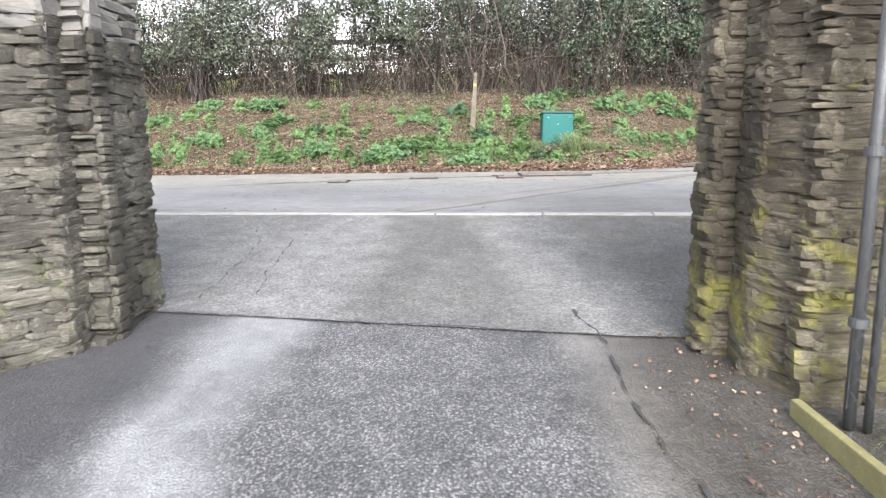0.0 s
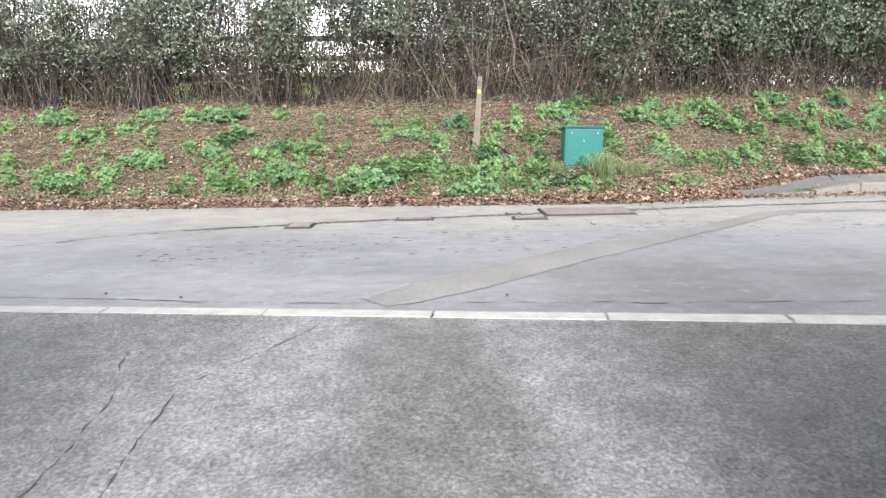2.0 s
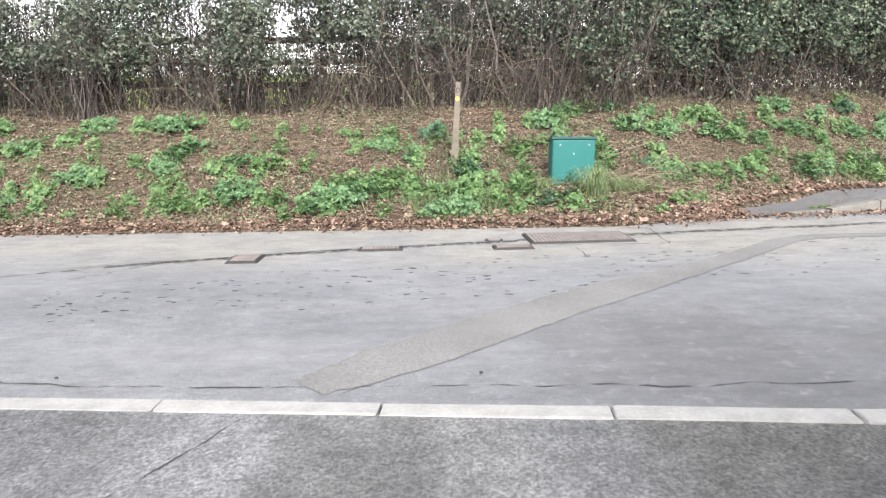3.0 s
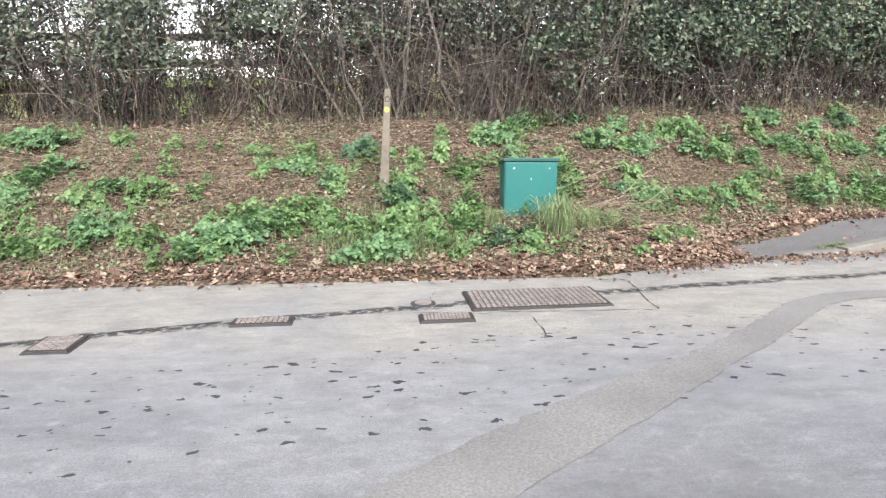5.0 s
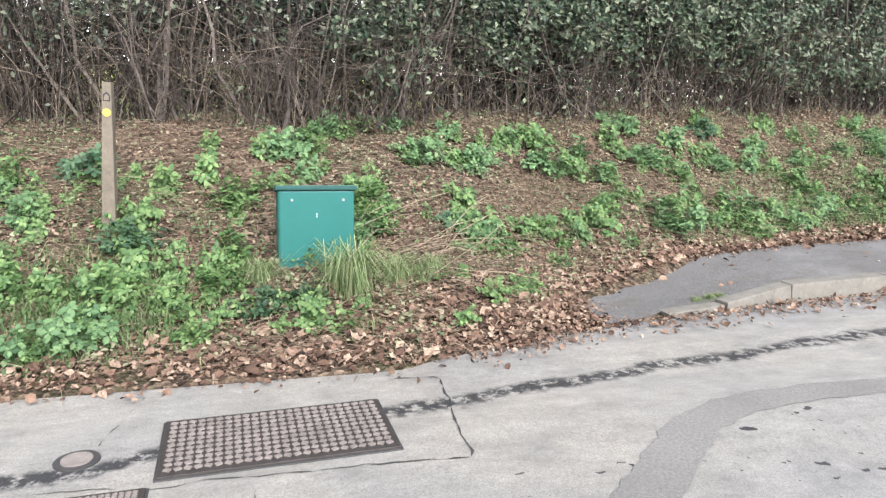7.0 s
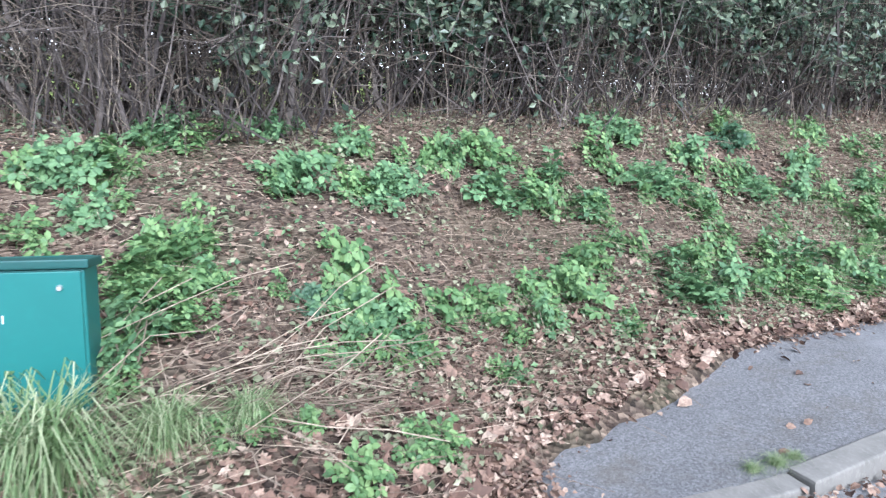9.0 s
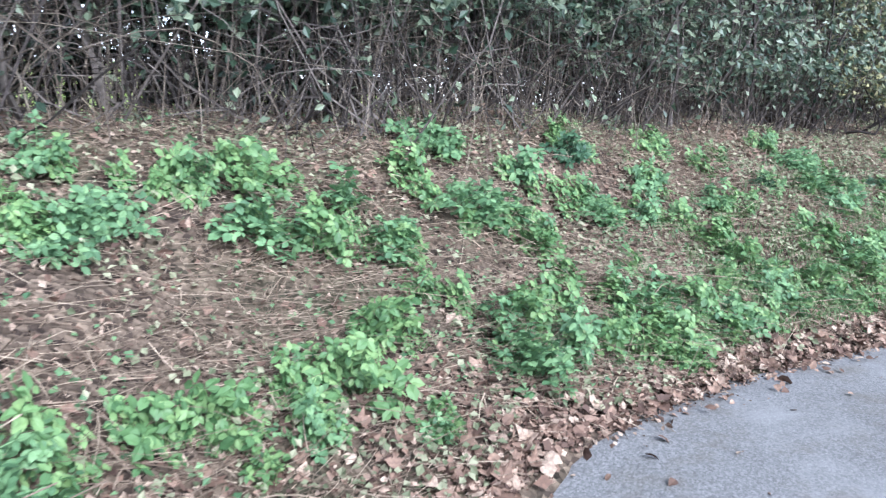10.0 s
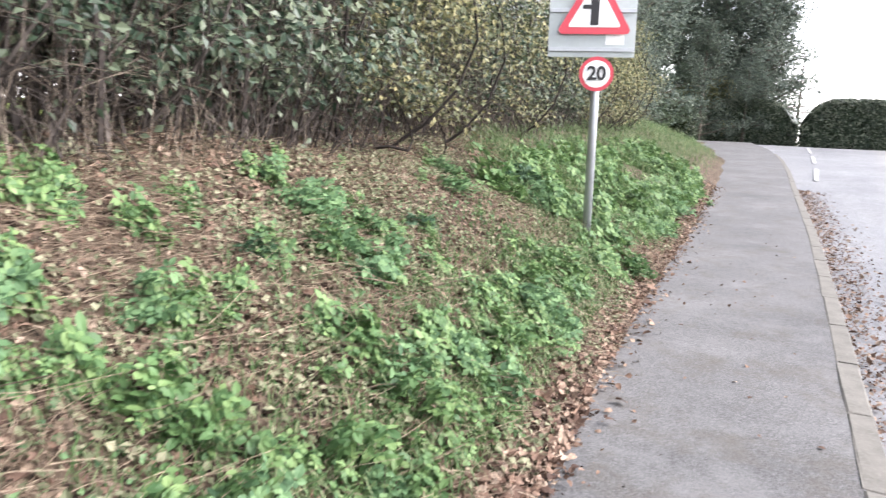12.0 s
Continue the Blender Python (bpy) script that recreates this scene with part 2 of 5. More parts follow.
def stone_mat(name, tint, moss, growth):
    m = Mat(name, 0.88, 0, 0.25)
    c = m.ramp(m.chance(), (0.0, (0.10, 0.094, 0.085)), (0.4, (0.15, 0.142, 0.127)), (0.75, (0.19, 0.178, 0.158)), (1.0, (0.25, 0.235, 0.205)))
    c = m.mix(m.ramp(m.noise(3.1, 7, 0.75, (1, 1, 3)), (0.4, 0.8), (0.6, 0.0)), c, (0.065, 0.06, 0.053))
    c = m.mix(m.ramp(m.noise(1.7, 6, 0.7), (0.55, 0.0), (0.68, 0.75)), c, (0.36, 0.355, 0.33))
    g = m.n.new("ShaderNodeNewGeometry").outputs["Position"]
    s = m.n.new("ShaderNodeSeparateXYZ")
    m.l.new(g, s.inputs[0])
    gn = m.n.new("ShaderNodeTexNoise")
    gn.inputs["Scale"].default_value, gn.inputs["Detail"].default_value, gn.inputs["Roughness"].default_value = 7, 9, 0.72
    m.l.new(g, gn.inputs["Vector"])
    low = m.math("SUBTRACT", m.math("ADD", gn.outputs["Fac"], moss), m.math("MULTIPLY", m.math("ABSOLUTE", m.math("SUBTRACT", s.outputs[2], 0.1)), 0.2))
    c = m.mix(m.ramp(low, (0.57, 0.0), (0.7, 0.75)), c, m.ramp(gn.outputs["Fac"], (0.42, (0.06, 0.075, 0.025)), (0.66, growth)))
    wn_ = m.n.new("ShaderNodeTexNoise")
    wn_.inputs["Scale"].default_value, wn_.inputs["Detail"].default_value = 1.9, 5
    m.l.new(g, wn_.inputs["Vector"])
    c = m.mix(m.ramp(wn_.outputs["Fac"], (0.42, 0.75), (0.57, 0.0)), c, (0.04, 0.037, 0.033))
    c = m.mix(1.0, c, tint, "MULTIPLY")
    return m.done(c, gn.outputs["Fac"], 1.0, 0.05)


def plain(name, col, rough=0.6, metal=0.0, var=0.25, scale=12.0, bump=0.15, spec=0.4):
    m = Mat(name, rough, metal, spec)
    c = m.mix(m.ramp(m.noise(scale, 5), (0.35, 0.0), (0.7, var)), col, tuple(v * 0.45 for v in col))
    c = m.mix(m.ramp(m.noise(scale * 6, 3), (0.5, 0.0), (0.8, var)), c, tuple(min(1, v * 1.4) for v in col))
    return m.done(c, m.noise(scale * 5, 4), bump, 0.004)


def dead_mat():
    m = Mat("dead_leaf", 0.75, 0, 0.2)
    c = m.ramp(m.island(), (0.0, (0.06, 0.036, 0.027)), (0.35, (0.16, 0.098, 0.069)), (0.7, (0.32, 0.215, 0.155)), (1.0, (0.52, 0.41, 0.31)))
    return m.done(m.mix(m.ramp(m.noise(60, 3), (0.4, 0.5), (0.7, 0.0)), c, (0.07, 0.046, 0.038)))


def twig_mat(name, a, b):
    m = Mat(name, 0.85, 0, 0.2)
    c = m.ramp(m.island(), (0.0, a), (0.6, tuple(p * 0.72 + q * 0.28 for p, q in zip(a, b))), (1.0, b))
    return m.done(m.mix(m.ramp(m.noise(25, 4), (0.4, 0.5), (0.7, 0.0)), c, tuple(v * 0.5 for v in a)))


ROAD, APRON, DRIVE, PATHWAY, LITTER = road_mat(), apron_mat(), drive_mat(), path_mat(), litter_mat()
PATCH = patch_mat()
STONE = stone_mat("brown_slate_stone", (1.25, 1.17, 1.0), 0.13, (0.30, 0.30, 0.085))
STONE_GREY = stone_mat("grey_slate_stone", (1.12, 1.14, 1.08), 0.05, (0.13, 0.15, 0.065))
STUD = plain("rust_worn_stud", (0.27, 0.24, 0.222), 0.6, 0.1, 0.6, 9, 0.4)
MORTAR = plain("dark_mortar", (0.085, 0.08, 0.07), 0.95, 0, 0.6, 9, 0.8)
RENDER = plain("pale_lime_render", (0.22, 0.215, 0.2), 0.9, 0, 0.5, 6, 0.5)
KERB = plain("pale_concrete_kerb", (0.36, 0.355, 0.335), 0.85, 0, 0.4, 8, 0.5)
KERB_OLD = plain("weathered_kerb", (0.20, 0.19, 0.168), 0.9, 0, 0.5, 7, 0.6)
CONCRETE = plain("worn_concrete", (0.33, 0.325, 0.30), 0.85, 0, 0.3, 5, 0.4)
IRON = plain("worn_cast_iron", (0.06, 0.053, 0.05), 0.55, 0.3, 0.5, 25, 0.5)
TAR = plain("dark_tar", (0.055, 0.055, 0.056), 0.7, 0, 0.5, 20, 0.6)
GREEN = plain("sea_green_paint", (0.018, 0.135, 0.122), 0.42, 0, 0.14, 4, 0.06)
GREEN_DARK = plain("dark_green_lid_paint", (0.015, 0.075, 0.068), 0.5, 0, 0.3, 6, 0.1)
WOOD = plain("weathered_oak", (0.175, 0.15, 0.118), 0.85, 0, 0.6, 14, 0.6)
BOARD = plain("mossy_timber", (0.22, 0.205, 0.10), 0.85, 0, 0.5, 9, 0.5)
STEEL = plain("weathered_fence_steel", (0.13, 0.135, 0.14), 0.5, 0.5, 0.3, 15, 0.1)
GALV = plain("galvanised_steel", (0.42, 0.44, 0.46), 0.45, 0.6, 0.25, 15, 0.1)
ALU = plain("grey_aluminium_sheet", (0.42, 0.46, 0.46), 0.5, 0.3, 0.2, 3, 0.05)
WHITE = plain("white_sheeting", (0.78, 0.78, 0.77), 0.45, 0, 0.08, 6, 0.02)
WORN_WHITE = plain("worn_road_paint", (0.5, 0.5, 0.49), 0.7, 0, 0.6, 5, 0.3)
RED = plain("red_sheeting", (0.55, 0.06, 0.085), 0.45, 0, 0.1, 6, 0.02)
BLACK = plain("black_sheeting", (0.02, 0.02, 0.022), 0.5, 0, 0.1, 6, 0.02)
YELLOW = plain("yellow_waymark", (0.42, 0.34, 0.09), 0.6, 0, 0.25, 30, 0.05)
CHROME = plain("zinc_lock", (0.6, 0.6, 0.6), 0.35, 0.8, 0.2, 60, 0.05)
BRAMBLE = leaf_mat("bramble_leaf", (0.05, 0.11, 0.05), (0.125, 0.23, 0.105), (0.215, 0.345, 0.155), 0.6)
DULL_BRAMBLE = leaf_mat("dull_bramble_leaf", (0.025, 0.065, 0.034), (0.06, 0.125, 0.068), (0.13, 0.22, 0.115))
BRIGHT = leaf_mat("young_green_leaf", (0.055, 0.12, 0.045), (0.122, 0.222, 0.082), (0.235, 0.345, 0.135))
HEDGE = leaf_mat("hedge_leaf", (0.018, 0.032, 0.02), (0.065, 0.09, 0.058), (0.22, 0.24, 0.175), 0.34)
IVY = leaf_mat("ivy_leaf", (0.014, 0.03, 0.018), (0.055, 0.09, 0.055), (0.25, 0.29, 0.19), 0.34)
# near-black leaves: shade inside the hedge, put into the leaf colour
SHADED_LEAF = leaf_mat("shaded_back_leaf", (0.006, 0.013, 0.009), (0.013, 0.026, 0.017), (0.05, 0.075, 0.05), 0.4)
# far evergreens: distance haze put into a paler, greyer leaf colour
HAZED_EVERGREEN = leaf_mat("hazed_evergreen_leaf", (0.045, 0.065, 0.05), (0.085, 0.115, 0.09), (0.17, 0.2, 0.155), 0.6)
AUTUMN = leaf_mat("yellowing_leaf", (0.04, 0.055, 0.03), (0.15, 0.165, 0.085), (0.38, 0.35, 0.17))
TUFT = leaf_mat("long_grass_blade", (0.08, 0.14, 0.05), (0.16, 0.24, 0.095), (0.42, 0.44, 0.27), 0.6)
GRASS = leaf_mat("grass_blade", (0.05, 0.11, 0.035), (0.11, 0.19, 0.07), (0.28, 0.31, 0.17), 0.6)
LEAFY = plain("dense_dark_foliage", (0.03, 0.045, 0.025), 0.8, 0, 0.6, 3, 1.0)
DEAD = dead_mat()
CANE = twig_mat("bramble_cane", (0.05, 0.038, 0.03), (0.36, 0.3, 0.235))
STRAW = twig_mat("dry_stalk", (0.11, 0.08, 0.058), (0.52, 0.42, 0.31))
BRACKEN = twig_mat("matted_bracken", (0.12, 0.084, 0.06), (0.54, 0.43, 0.315))
DULL = leaf_mat("dull_ground_leaf", (0.08, 0.1, 0.05), (0.2, 0.22, 0.125), (0.4, 0.39, 0.26), 0.7)
STEM = twig_mat("hedge_stem", (0.026, 0.021, 0.02), (0.24, 0.205, 0.18))
BARK = plain("dark_bark", (0.09, 0.075, 0.06), 0.9, 0, 0.6, 8, 0.9)


# ---- geometry helpers ----
def np_mesh(name, verts, tris, mat, smooth=False):
    me = bpy.data.meshes.new(name)
    me.from_pydata(np.asarray(verts, float).tolist(), [], np.asarray(tris, int).tolist())
    me.materials.append(mat)
    if smooth:
        me.polygons.foreach_set("use_smooth", [True] * len(me.polygons))
    me.update()
    return me


def put(name, me, parent=None, m=None, label=""):
    ob = new(name, me)
    if parent:
        ob.parent = parent
    if m is not None:
        ob.matrix_basis = m
    if name in ("branchwork", "twig_mass", "limb_mass", "foliage", "turf", "crown", "studs", "mesh"):
        tagged(ob, kind="stuff")
    return tagged(ob, label)


def part(name, bm, material, parent, label="", m=None, smooth=False):
    """Links a bmesh as one mesh object under a thing or a part."""
    me = bpy.data.meshes.new(name)
    bm.to_mesh(me)
    bm.free()
    me.materials.append(material)
    if smooth:
        me.polygons.foreach_set("use_smooth", [True] * len(me.polygons))
    return put(name, me, parent, m, label)


def box(sx, sy, sz, at=(0, 0, 0), bevel=0.0, taper=1.0):
    """A bevelled box with its base's middle at a place."""
    bm = bmesh.new()
    bmesh.ops.create_cube(bm, size=1, matrix=Matrix.Diagonal((sx, sy, sz, 1)))
    for v in bm.verts:
        if v.co.z < 0:
            v.co.x *= taper
        v.co += Vector((at[0], at[1], at[2] + sz / 2))
    if bevel:
        bmesh.ops.bevel(bm, geom=bm.edges[:], offset=bevel, segments=2, affect="EDGES", profile=0.6)
    return bm


def rod(r, z0, z1, at=(0, 0), seg=16, r1=None):
    bm = bmesh.new()
    bmesh.ops.create_cone(bm, cap_ends=True, segments=seg, radius1=r, radius2=r if r1 is None else r1, depth=z1 - z0,
                          matrix=Matrix.Translation((at[0], at[1], (z0 + z1) / 2)))
    return bm


def plate(points, depth, bevel=0.0):
    """A flat plate of an outline in x, z, from y = 0 back to depth."""
    bm = bmesh.new()
    f = bm.faces.new([bm.verts.new((x, 0, z)) for x, z in points])
    ext = bmesh.ops.extrude_face_region(bm, geom=[f])
    for v in ext["geom"]:
        if isinstance(v, bmesh.types.BMVert):
            v.co.y += depth
    bmesh.ops.recalc_face_normals(bm, faces=bm.faces[:])
    if bevel:
        bmesh.ops.bevel(bm, geom=bm.edges[:], offset=bevel, segments=1, affect="EDGES")
    return bm


def thing(name, label, category, m=None, group="", kind=""):
    ob = new(name)
    if m is not None:
        ob.matrix_basis = m
    return tagged(ob, label, category, group, kind)


def unit(v):
    return v / np.maximum(np.linalg.norm(v, axis=-1, keepdims=True), 1e-9)


def leaves(rng, at, size, facing, droop, fine=False, wide=0.62):
    """Vertices and triangles of leaves at places: folded pointed ovals, with a random turn about the way they face."""
    n = len(at)
    nor = unit(facing + rng.normal(0, 0.5, (n, 3)))
    a = rng.normal(0, 1, (n, 3))
    a[:, 2] -= droop
    along = unit(a - nor * (a * nor).sum(1, keepdims=True))
    side = np.cross(nor, along)
    s = np.asarray(size).reshape(-1, 1) * np.ones((n, 1))
    w = s * wide / 2
    if not fine:
        v = np.stack([at, at + along * s * 0.5 + side * w + nor * w * 0.3, at + along * s - nor * s * 0.1, at + along * s * 0.5 - side * w + nor * w * 0.3], 1)
        t = np.array([[0, 1, 2], [0, 2, 3]])
    else:
        mid = at + along * s * 0.55
        v = np.stack([at, mid, at + along * s - nor * s * 0.15,
                      at + along * s * 0.28 + side * w * 0.95 + nor * w * 0.22, at + along * s * 0.66 + side * w * 0.8 + nor * w * 0.1,
                      at + along * s * 0.28 - side * w * 0.95 + nor * w * 0.22, at + along * s * 0.66 - side * w * 0.8 + nor * w * 0.1], 1)
        t = np.array([[0, 3, 1], [3, 4, 1], [4, 2, 1], [0, 1, 5], [1, 6, 5], [1, 2, 6]])
    k = v.shape[1]
    return v.reshape(-1, 3), (t[None] + np.arange(n)[:, None, None] * k).reshape(-1, 3)


def leaflets(rng, nodes, size):
    """Compound leaves: four broad leaflets spread like a hand round each node, lightly cupped and tilted."""
    n = len(nodes)
    up = unit(np.array([0, -0.45, 1.0]) + rng.normal(0, 0.38, (n, 3)))
    a = rng.normal(0, 1, (n, 3))
    a[:, 1] -= 0.5
    along = unit(a - up * (a * up).sum(1, keepdims=True))
    side = np.cross(up, along)
    sz = (rng.uniform(0.7, 1.3, n) * size)[:, None]
    vs = []
    for ang, k in ((0.0, 1.1), (1.3, 0.95), (-1.3, 0.95), (2.35, 0.75)):
        ang = ang + rng.normal(0, 0.15, n)[:, None]
        d = along * np.cos(ang) + side * np.sin(ang)
        w = np.cross(up, d)
        L = sz * k * rng.uniform(0.8, 1.15, n)[:, None]
        dip = -up * L * rng.uniform(0.0, 0.35, n)[:, None]
        p0 = nodes + d * L * 0.12
        hw = L * 0.33
        vs.append(np.stack([p0, p0 + d * L * 0.55 + dip * 0.3, p0 + d * L + dip,
                            p0 + d * L * 0.25 + w * hw * 0.8 + up * hw * 0.25, p0 + d * L * 0.62 + w * hw * 0.95 + dip * 0.4 + up * hw * 0.12,
                            p0 + d * L * 0.25 - w * hw * 0.8 + up * hw * 0.25, p0 + d * L * 0.62 - w * hw * 0.95 + dip * 0.4 + up * hw * 0.12], 1))
    v = np.concatenate(vs)
    t = np.array([[0, 3, 1], [3, 4, 1], [4, 2, 1], [0, 1, 5], [1, 6, 5], [1, 2, 6]])
    return v.reshape(-1, 3), (t[None] + np.arange(len(v))[:, None, None] * 7).reshape(-1, 3)


def stalks(lines, radii, sides=3):
    """Vertices and triangles of tapering stalks along lines (n, k, 3) with radii (n, k)."""
    lines, radii = np.asarray(lines, float), np.asarray(radii, float)
    n, k, _ = lines.shape
    d = unit(np.gradient(lines, axis=1))
    ref = np.where(np.abs(d[..., 2:3]) > 0.9, np.array([1.0, 0, 0]), np.array([0, 0, 1.0]))
    u = unit(np.cross(d, ref))
    w = np.cross(d, u)
    ang = np.arange(sides) * 2 * np.pi / sides
    ring = lines[:, :, None] + radii[:, :, None, None] * (np.cos(ang)[None, None, :, None] * u[:, :, None] + np.sin(ang)[None, None, :, None] * w[:, :, None])
    idx = np.arange(n * k * sides).reshape(n, k, sides)
    a, b = idx[:, :-1], idx[:, 1:]
    ar, br = np.roll(a, -1, 2), np.roll(b, -1, 2)
    t = np.concatenate([np.stack([a, ar, br], -1).reshape(-1, 3), np.stack([a, br, b], -1).reshape(-1, 3)])
    return ring.reshape(-1, 3), t


def blades(rng, at, height, lean, width):
    """Arching grass blades: strips of three pieces."""
    n = len(at)
    az = rng.uniform(0, 2 * np.pi, n)
    out = np.stack([np.cos(az), np.sin(az), np.zeros(n)], 1)
    side = np.stack([-np.sin(az), np.cos(az), np.zeros(n)], 1)
    up = np.array([0, 0, 1.0])
    h, le = np.asarray(height).reshape(-1, 1), np.asarray(lean).reshape(-1, 1)
    pts = [at, at + up * h * 0.52 + out * le * h * 0.1, at + up * h * (0.82 - 0.1 * le) + out * le * h * 0.38, at + up * h * np.maximum(0.12, 0.8 - 0.42 * le) + out * le * h * 0.8]
    v = []
    for p, w in zip(pts, (1, 0.9, 0.6, 0.08)):
        v += [p + side * width * w / 2, p - side * width * w / 2]
    v = np.stack(v, 1)
    t = np.array([[0, 1, 3], [0, 3, 2], [2, 3, 5], [2, 5, 4], [4, 5, 7], [4, 7, 6]])
    return v.reshape(-1, 3), (t[None] + np.arange(n)[:, None, None] * 8).reshape(-1, 3)


def lobed(rng, at, size):
    """Curled dead leaves with five pointed lobes, lying near flat."""
    n = len(at)
    up = unit(np.array([0, -0.25, 1.0]) + rng.normal(0, 0.3, (n, 3)))
    a = rng.normal(0, 1, (n, 3))
    along = unit(a - up * (a * up).sum(1, keepdims=True))
    side = np.cross(up, along)
    s = np.asarray(size).reshape(-1, 1) / 2
    curl = rng.uniform(-0.3, 0.9, (n, 1))
    v = [at]
    for k, rad in enumerate((1.0, 0.66, 0.9, 0.6, 0.8, 0.4, 0.8, 0.6, 0.9, 0.66)):
        ang = k * 2 * np.pi / 10
        rr = rad * rng.uniform(0.65, 1.2, (n, 1))
        v.append(at + (along * math.cos(ang) + side * math.sin(ang)) * s * rr + up * s * curl * rr ** 2 * (0.4 + abs(math.sin(ang))))
    v = np.stack(v, 1)
    t = np.array([[0, k + 1, (k + 1) % 10 + 1] for k in range(10)])
    return v.reshape(-1, 3), (t[None] + np.arange(n)[:, None, None] * 11).reshape(-1, 3)


# ---- plan ----
FRONT_X = [-60, 2.0, 3.0, 3.4, 4.0, 4.8, 6.1, 7.9, 9.0, 10.6, 12.4, 15.9, 20.6, 26.7, 32.5, 40, 53, 160]
FRONT_Y = [11.62, 11.62, 12.05, 12.62, 12.96, 13.37, 13.65, 13.80, 14.0, 14.22, 14.43, 14.83, 15.43, 16.2, 17.1, 18.9, 22.5, 55]
TOP_X = [-60, 1.0, 5.0, 10.0, 18.0, 25, 32, 53, 160]
TOP_Y = [15.2, 15.2, 15.75, 16.9, 18.2, 19.0, 20.2, 26, 60]
KERB_X = [-60, 2.0, 3.0, 3.5, 4.4, 5.0, 8.7, 10, 12.9, 16.4, 22.8, 28.5, 35, 45, 60, 160]
KERB_Y = [11.7, 11.7, 12.0, 12.15, 12.25, 12.36, 12.68, 12.78, 13.04, 13.37, 14.08, 14.68, 15.45, 16.9, 20, 50]


def front(x):
    return np.interp(x, FRONT_X, FRONT_Y)


def top_line(x):
    return np.interp(x, TOP_X, TOP_Y)


def kerb_line(x):
    return np.interp(x, KERB_X, KERB_Y)


def rise(x):
    """The road climbs gently to a crest."""
    return 0.03 * np.clip(np.asarray(x, float) - 10.0, 0, 46)


def bank(x, y):
    """The height of the bank's soil."""
    u = (y - front(x)) / (top_line(x) - front(x))
    z0 = np.interp(x, [3.0, 4.5], [0.0, 0.10]) + rise(x)
    rough = 0.05 * np.sin(x * 2.1 + y * 1.3) * np.sin(y * 2.7 - x * 0.6) + 0.025 * np.sin(x * 5.3) * np.sin(y * 6.1)
    west = np.interp(u, [0, 0.15, 0.3, 0.48, 0.77, 0.9, 1.0, 1.2], [0, 0.07, 0.2, 0.41, 0.80, 0.92, 1.0, 1.02])
    east = np.interp(u, [0, 0.1, 0.25, 0.45, 0.77, 0.9, 1.0, 1.2], [0, 0.09, 0.30, 0.53, 0.84, 0.94, 1.0, 1.02])
    k = np.clip((x - 6.0) / 3.0, 0, 1)
    h = z0 + 1.22 * (west * (1 - k) + east * k)
    return np.where(u < 0, z0 - 0.16 * np.clip(-u * 12, 0, 1), h + rough * np.clip(u * 4, 0, 1) * np.clip(5 - u, 0, 1))


def flush_line(x):
    return 7.105 - 0.065 * np.clip(x, -13, 13)


def drive_z(y):
    return -0.05 * (7.1 - np.asarray(y, float))


def sheet(name, xs, ys, height, mat, label, category, thick=0.0):
    gx, gy = np.meshgrid(xs, ys)
    gz = height(gx, gy)
    v = np.stack([gx, gy, gz], -1).reshape(-1, 3)
    nx, ny = len(xs), len(ys)
    i = (np.arange(ny - 1)[:, None] * nx + np.arange(nx - 1)[None]).reshape(-1, 1)
    f = i + np.array([[0, 1, nx + 1, nx]])
    return tagged(put(name, np_mesh(name, v, f, mat, True)), label, category, kind="structure")


def strip(name, xs, low, high, rows, height, mat, label, category):
    """A sheet between two lines over x."""
    lo, hi = low(xs), high(xs)
    k = np.linspace(0, 1, rows)[:, None]
    gy = lo[None] * (1 - k) + hi[None] * k
    gx = np.repeat(xs[None], rows, 0)
    v = np.stack([gx, gy, height(gx, gy)], -1).reshape(-1, 3)
    nx = len(xs)
    i = (np.arange(rows - 1)[:, None] * nx + np.arange(nx - 1)[None]).reshape(-1, 1)
    return tagged(put(name, np_mesh(name, v, i + np.array([[0, 1, nx + 1, nx]]), mat, True)), label, category, kind="structure")


def graded(a, b, lo, hi, step, far=1.35):
    out = list(np.arange(lo, hi, step))
    p, s = hi, step
    while p < b:
        out.append(p)
        s *= far
        p += s
    out.append(b)
    p, s, left = lo - step, step, []
    while p > a:
        left.append(p)
        s *= far
        p -= s
    left.append(a)
    return np.array(left[::-1] + out)


def ground_z(x, y):
    hill = 0.075 * np.clip(y - 24, 0, 55) * np.clip((22 - x) / 14, 0, 1)
    nook_ = (x > 1.5) & (x < 4.0) & (y > kerb_line(x) - 0.08) & (y <= front(x))
    return np.where(nook_, -0.012, np.where(y > front(x) - 0.15, bank(x, y) + hill, np.where(y > 7.2, -0.16 + rise(x), -1.2 + rise(x))))


sheet("ground", graded(-500, 600, -9, 16, 0.16), graded(-500, 700, 11.2, 18.5, 0.14), ground_z, LITTER,
      "brown leaf-littered soil bank running up to a field", "ground")

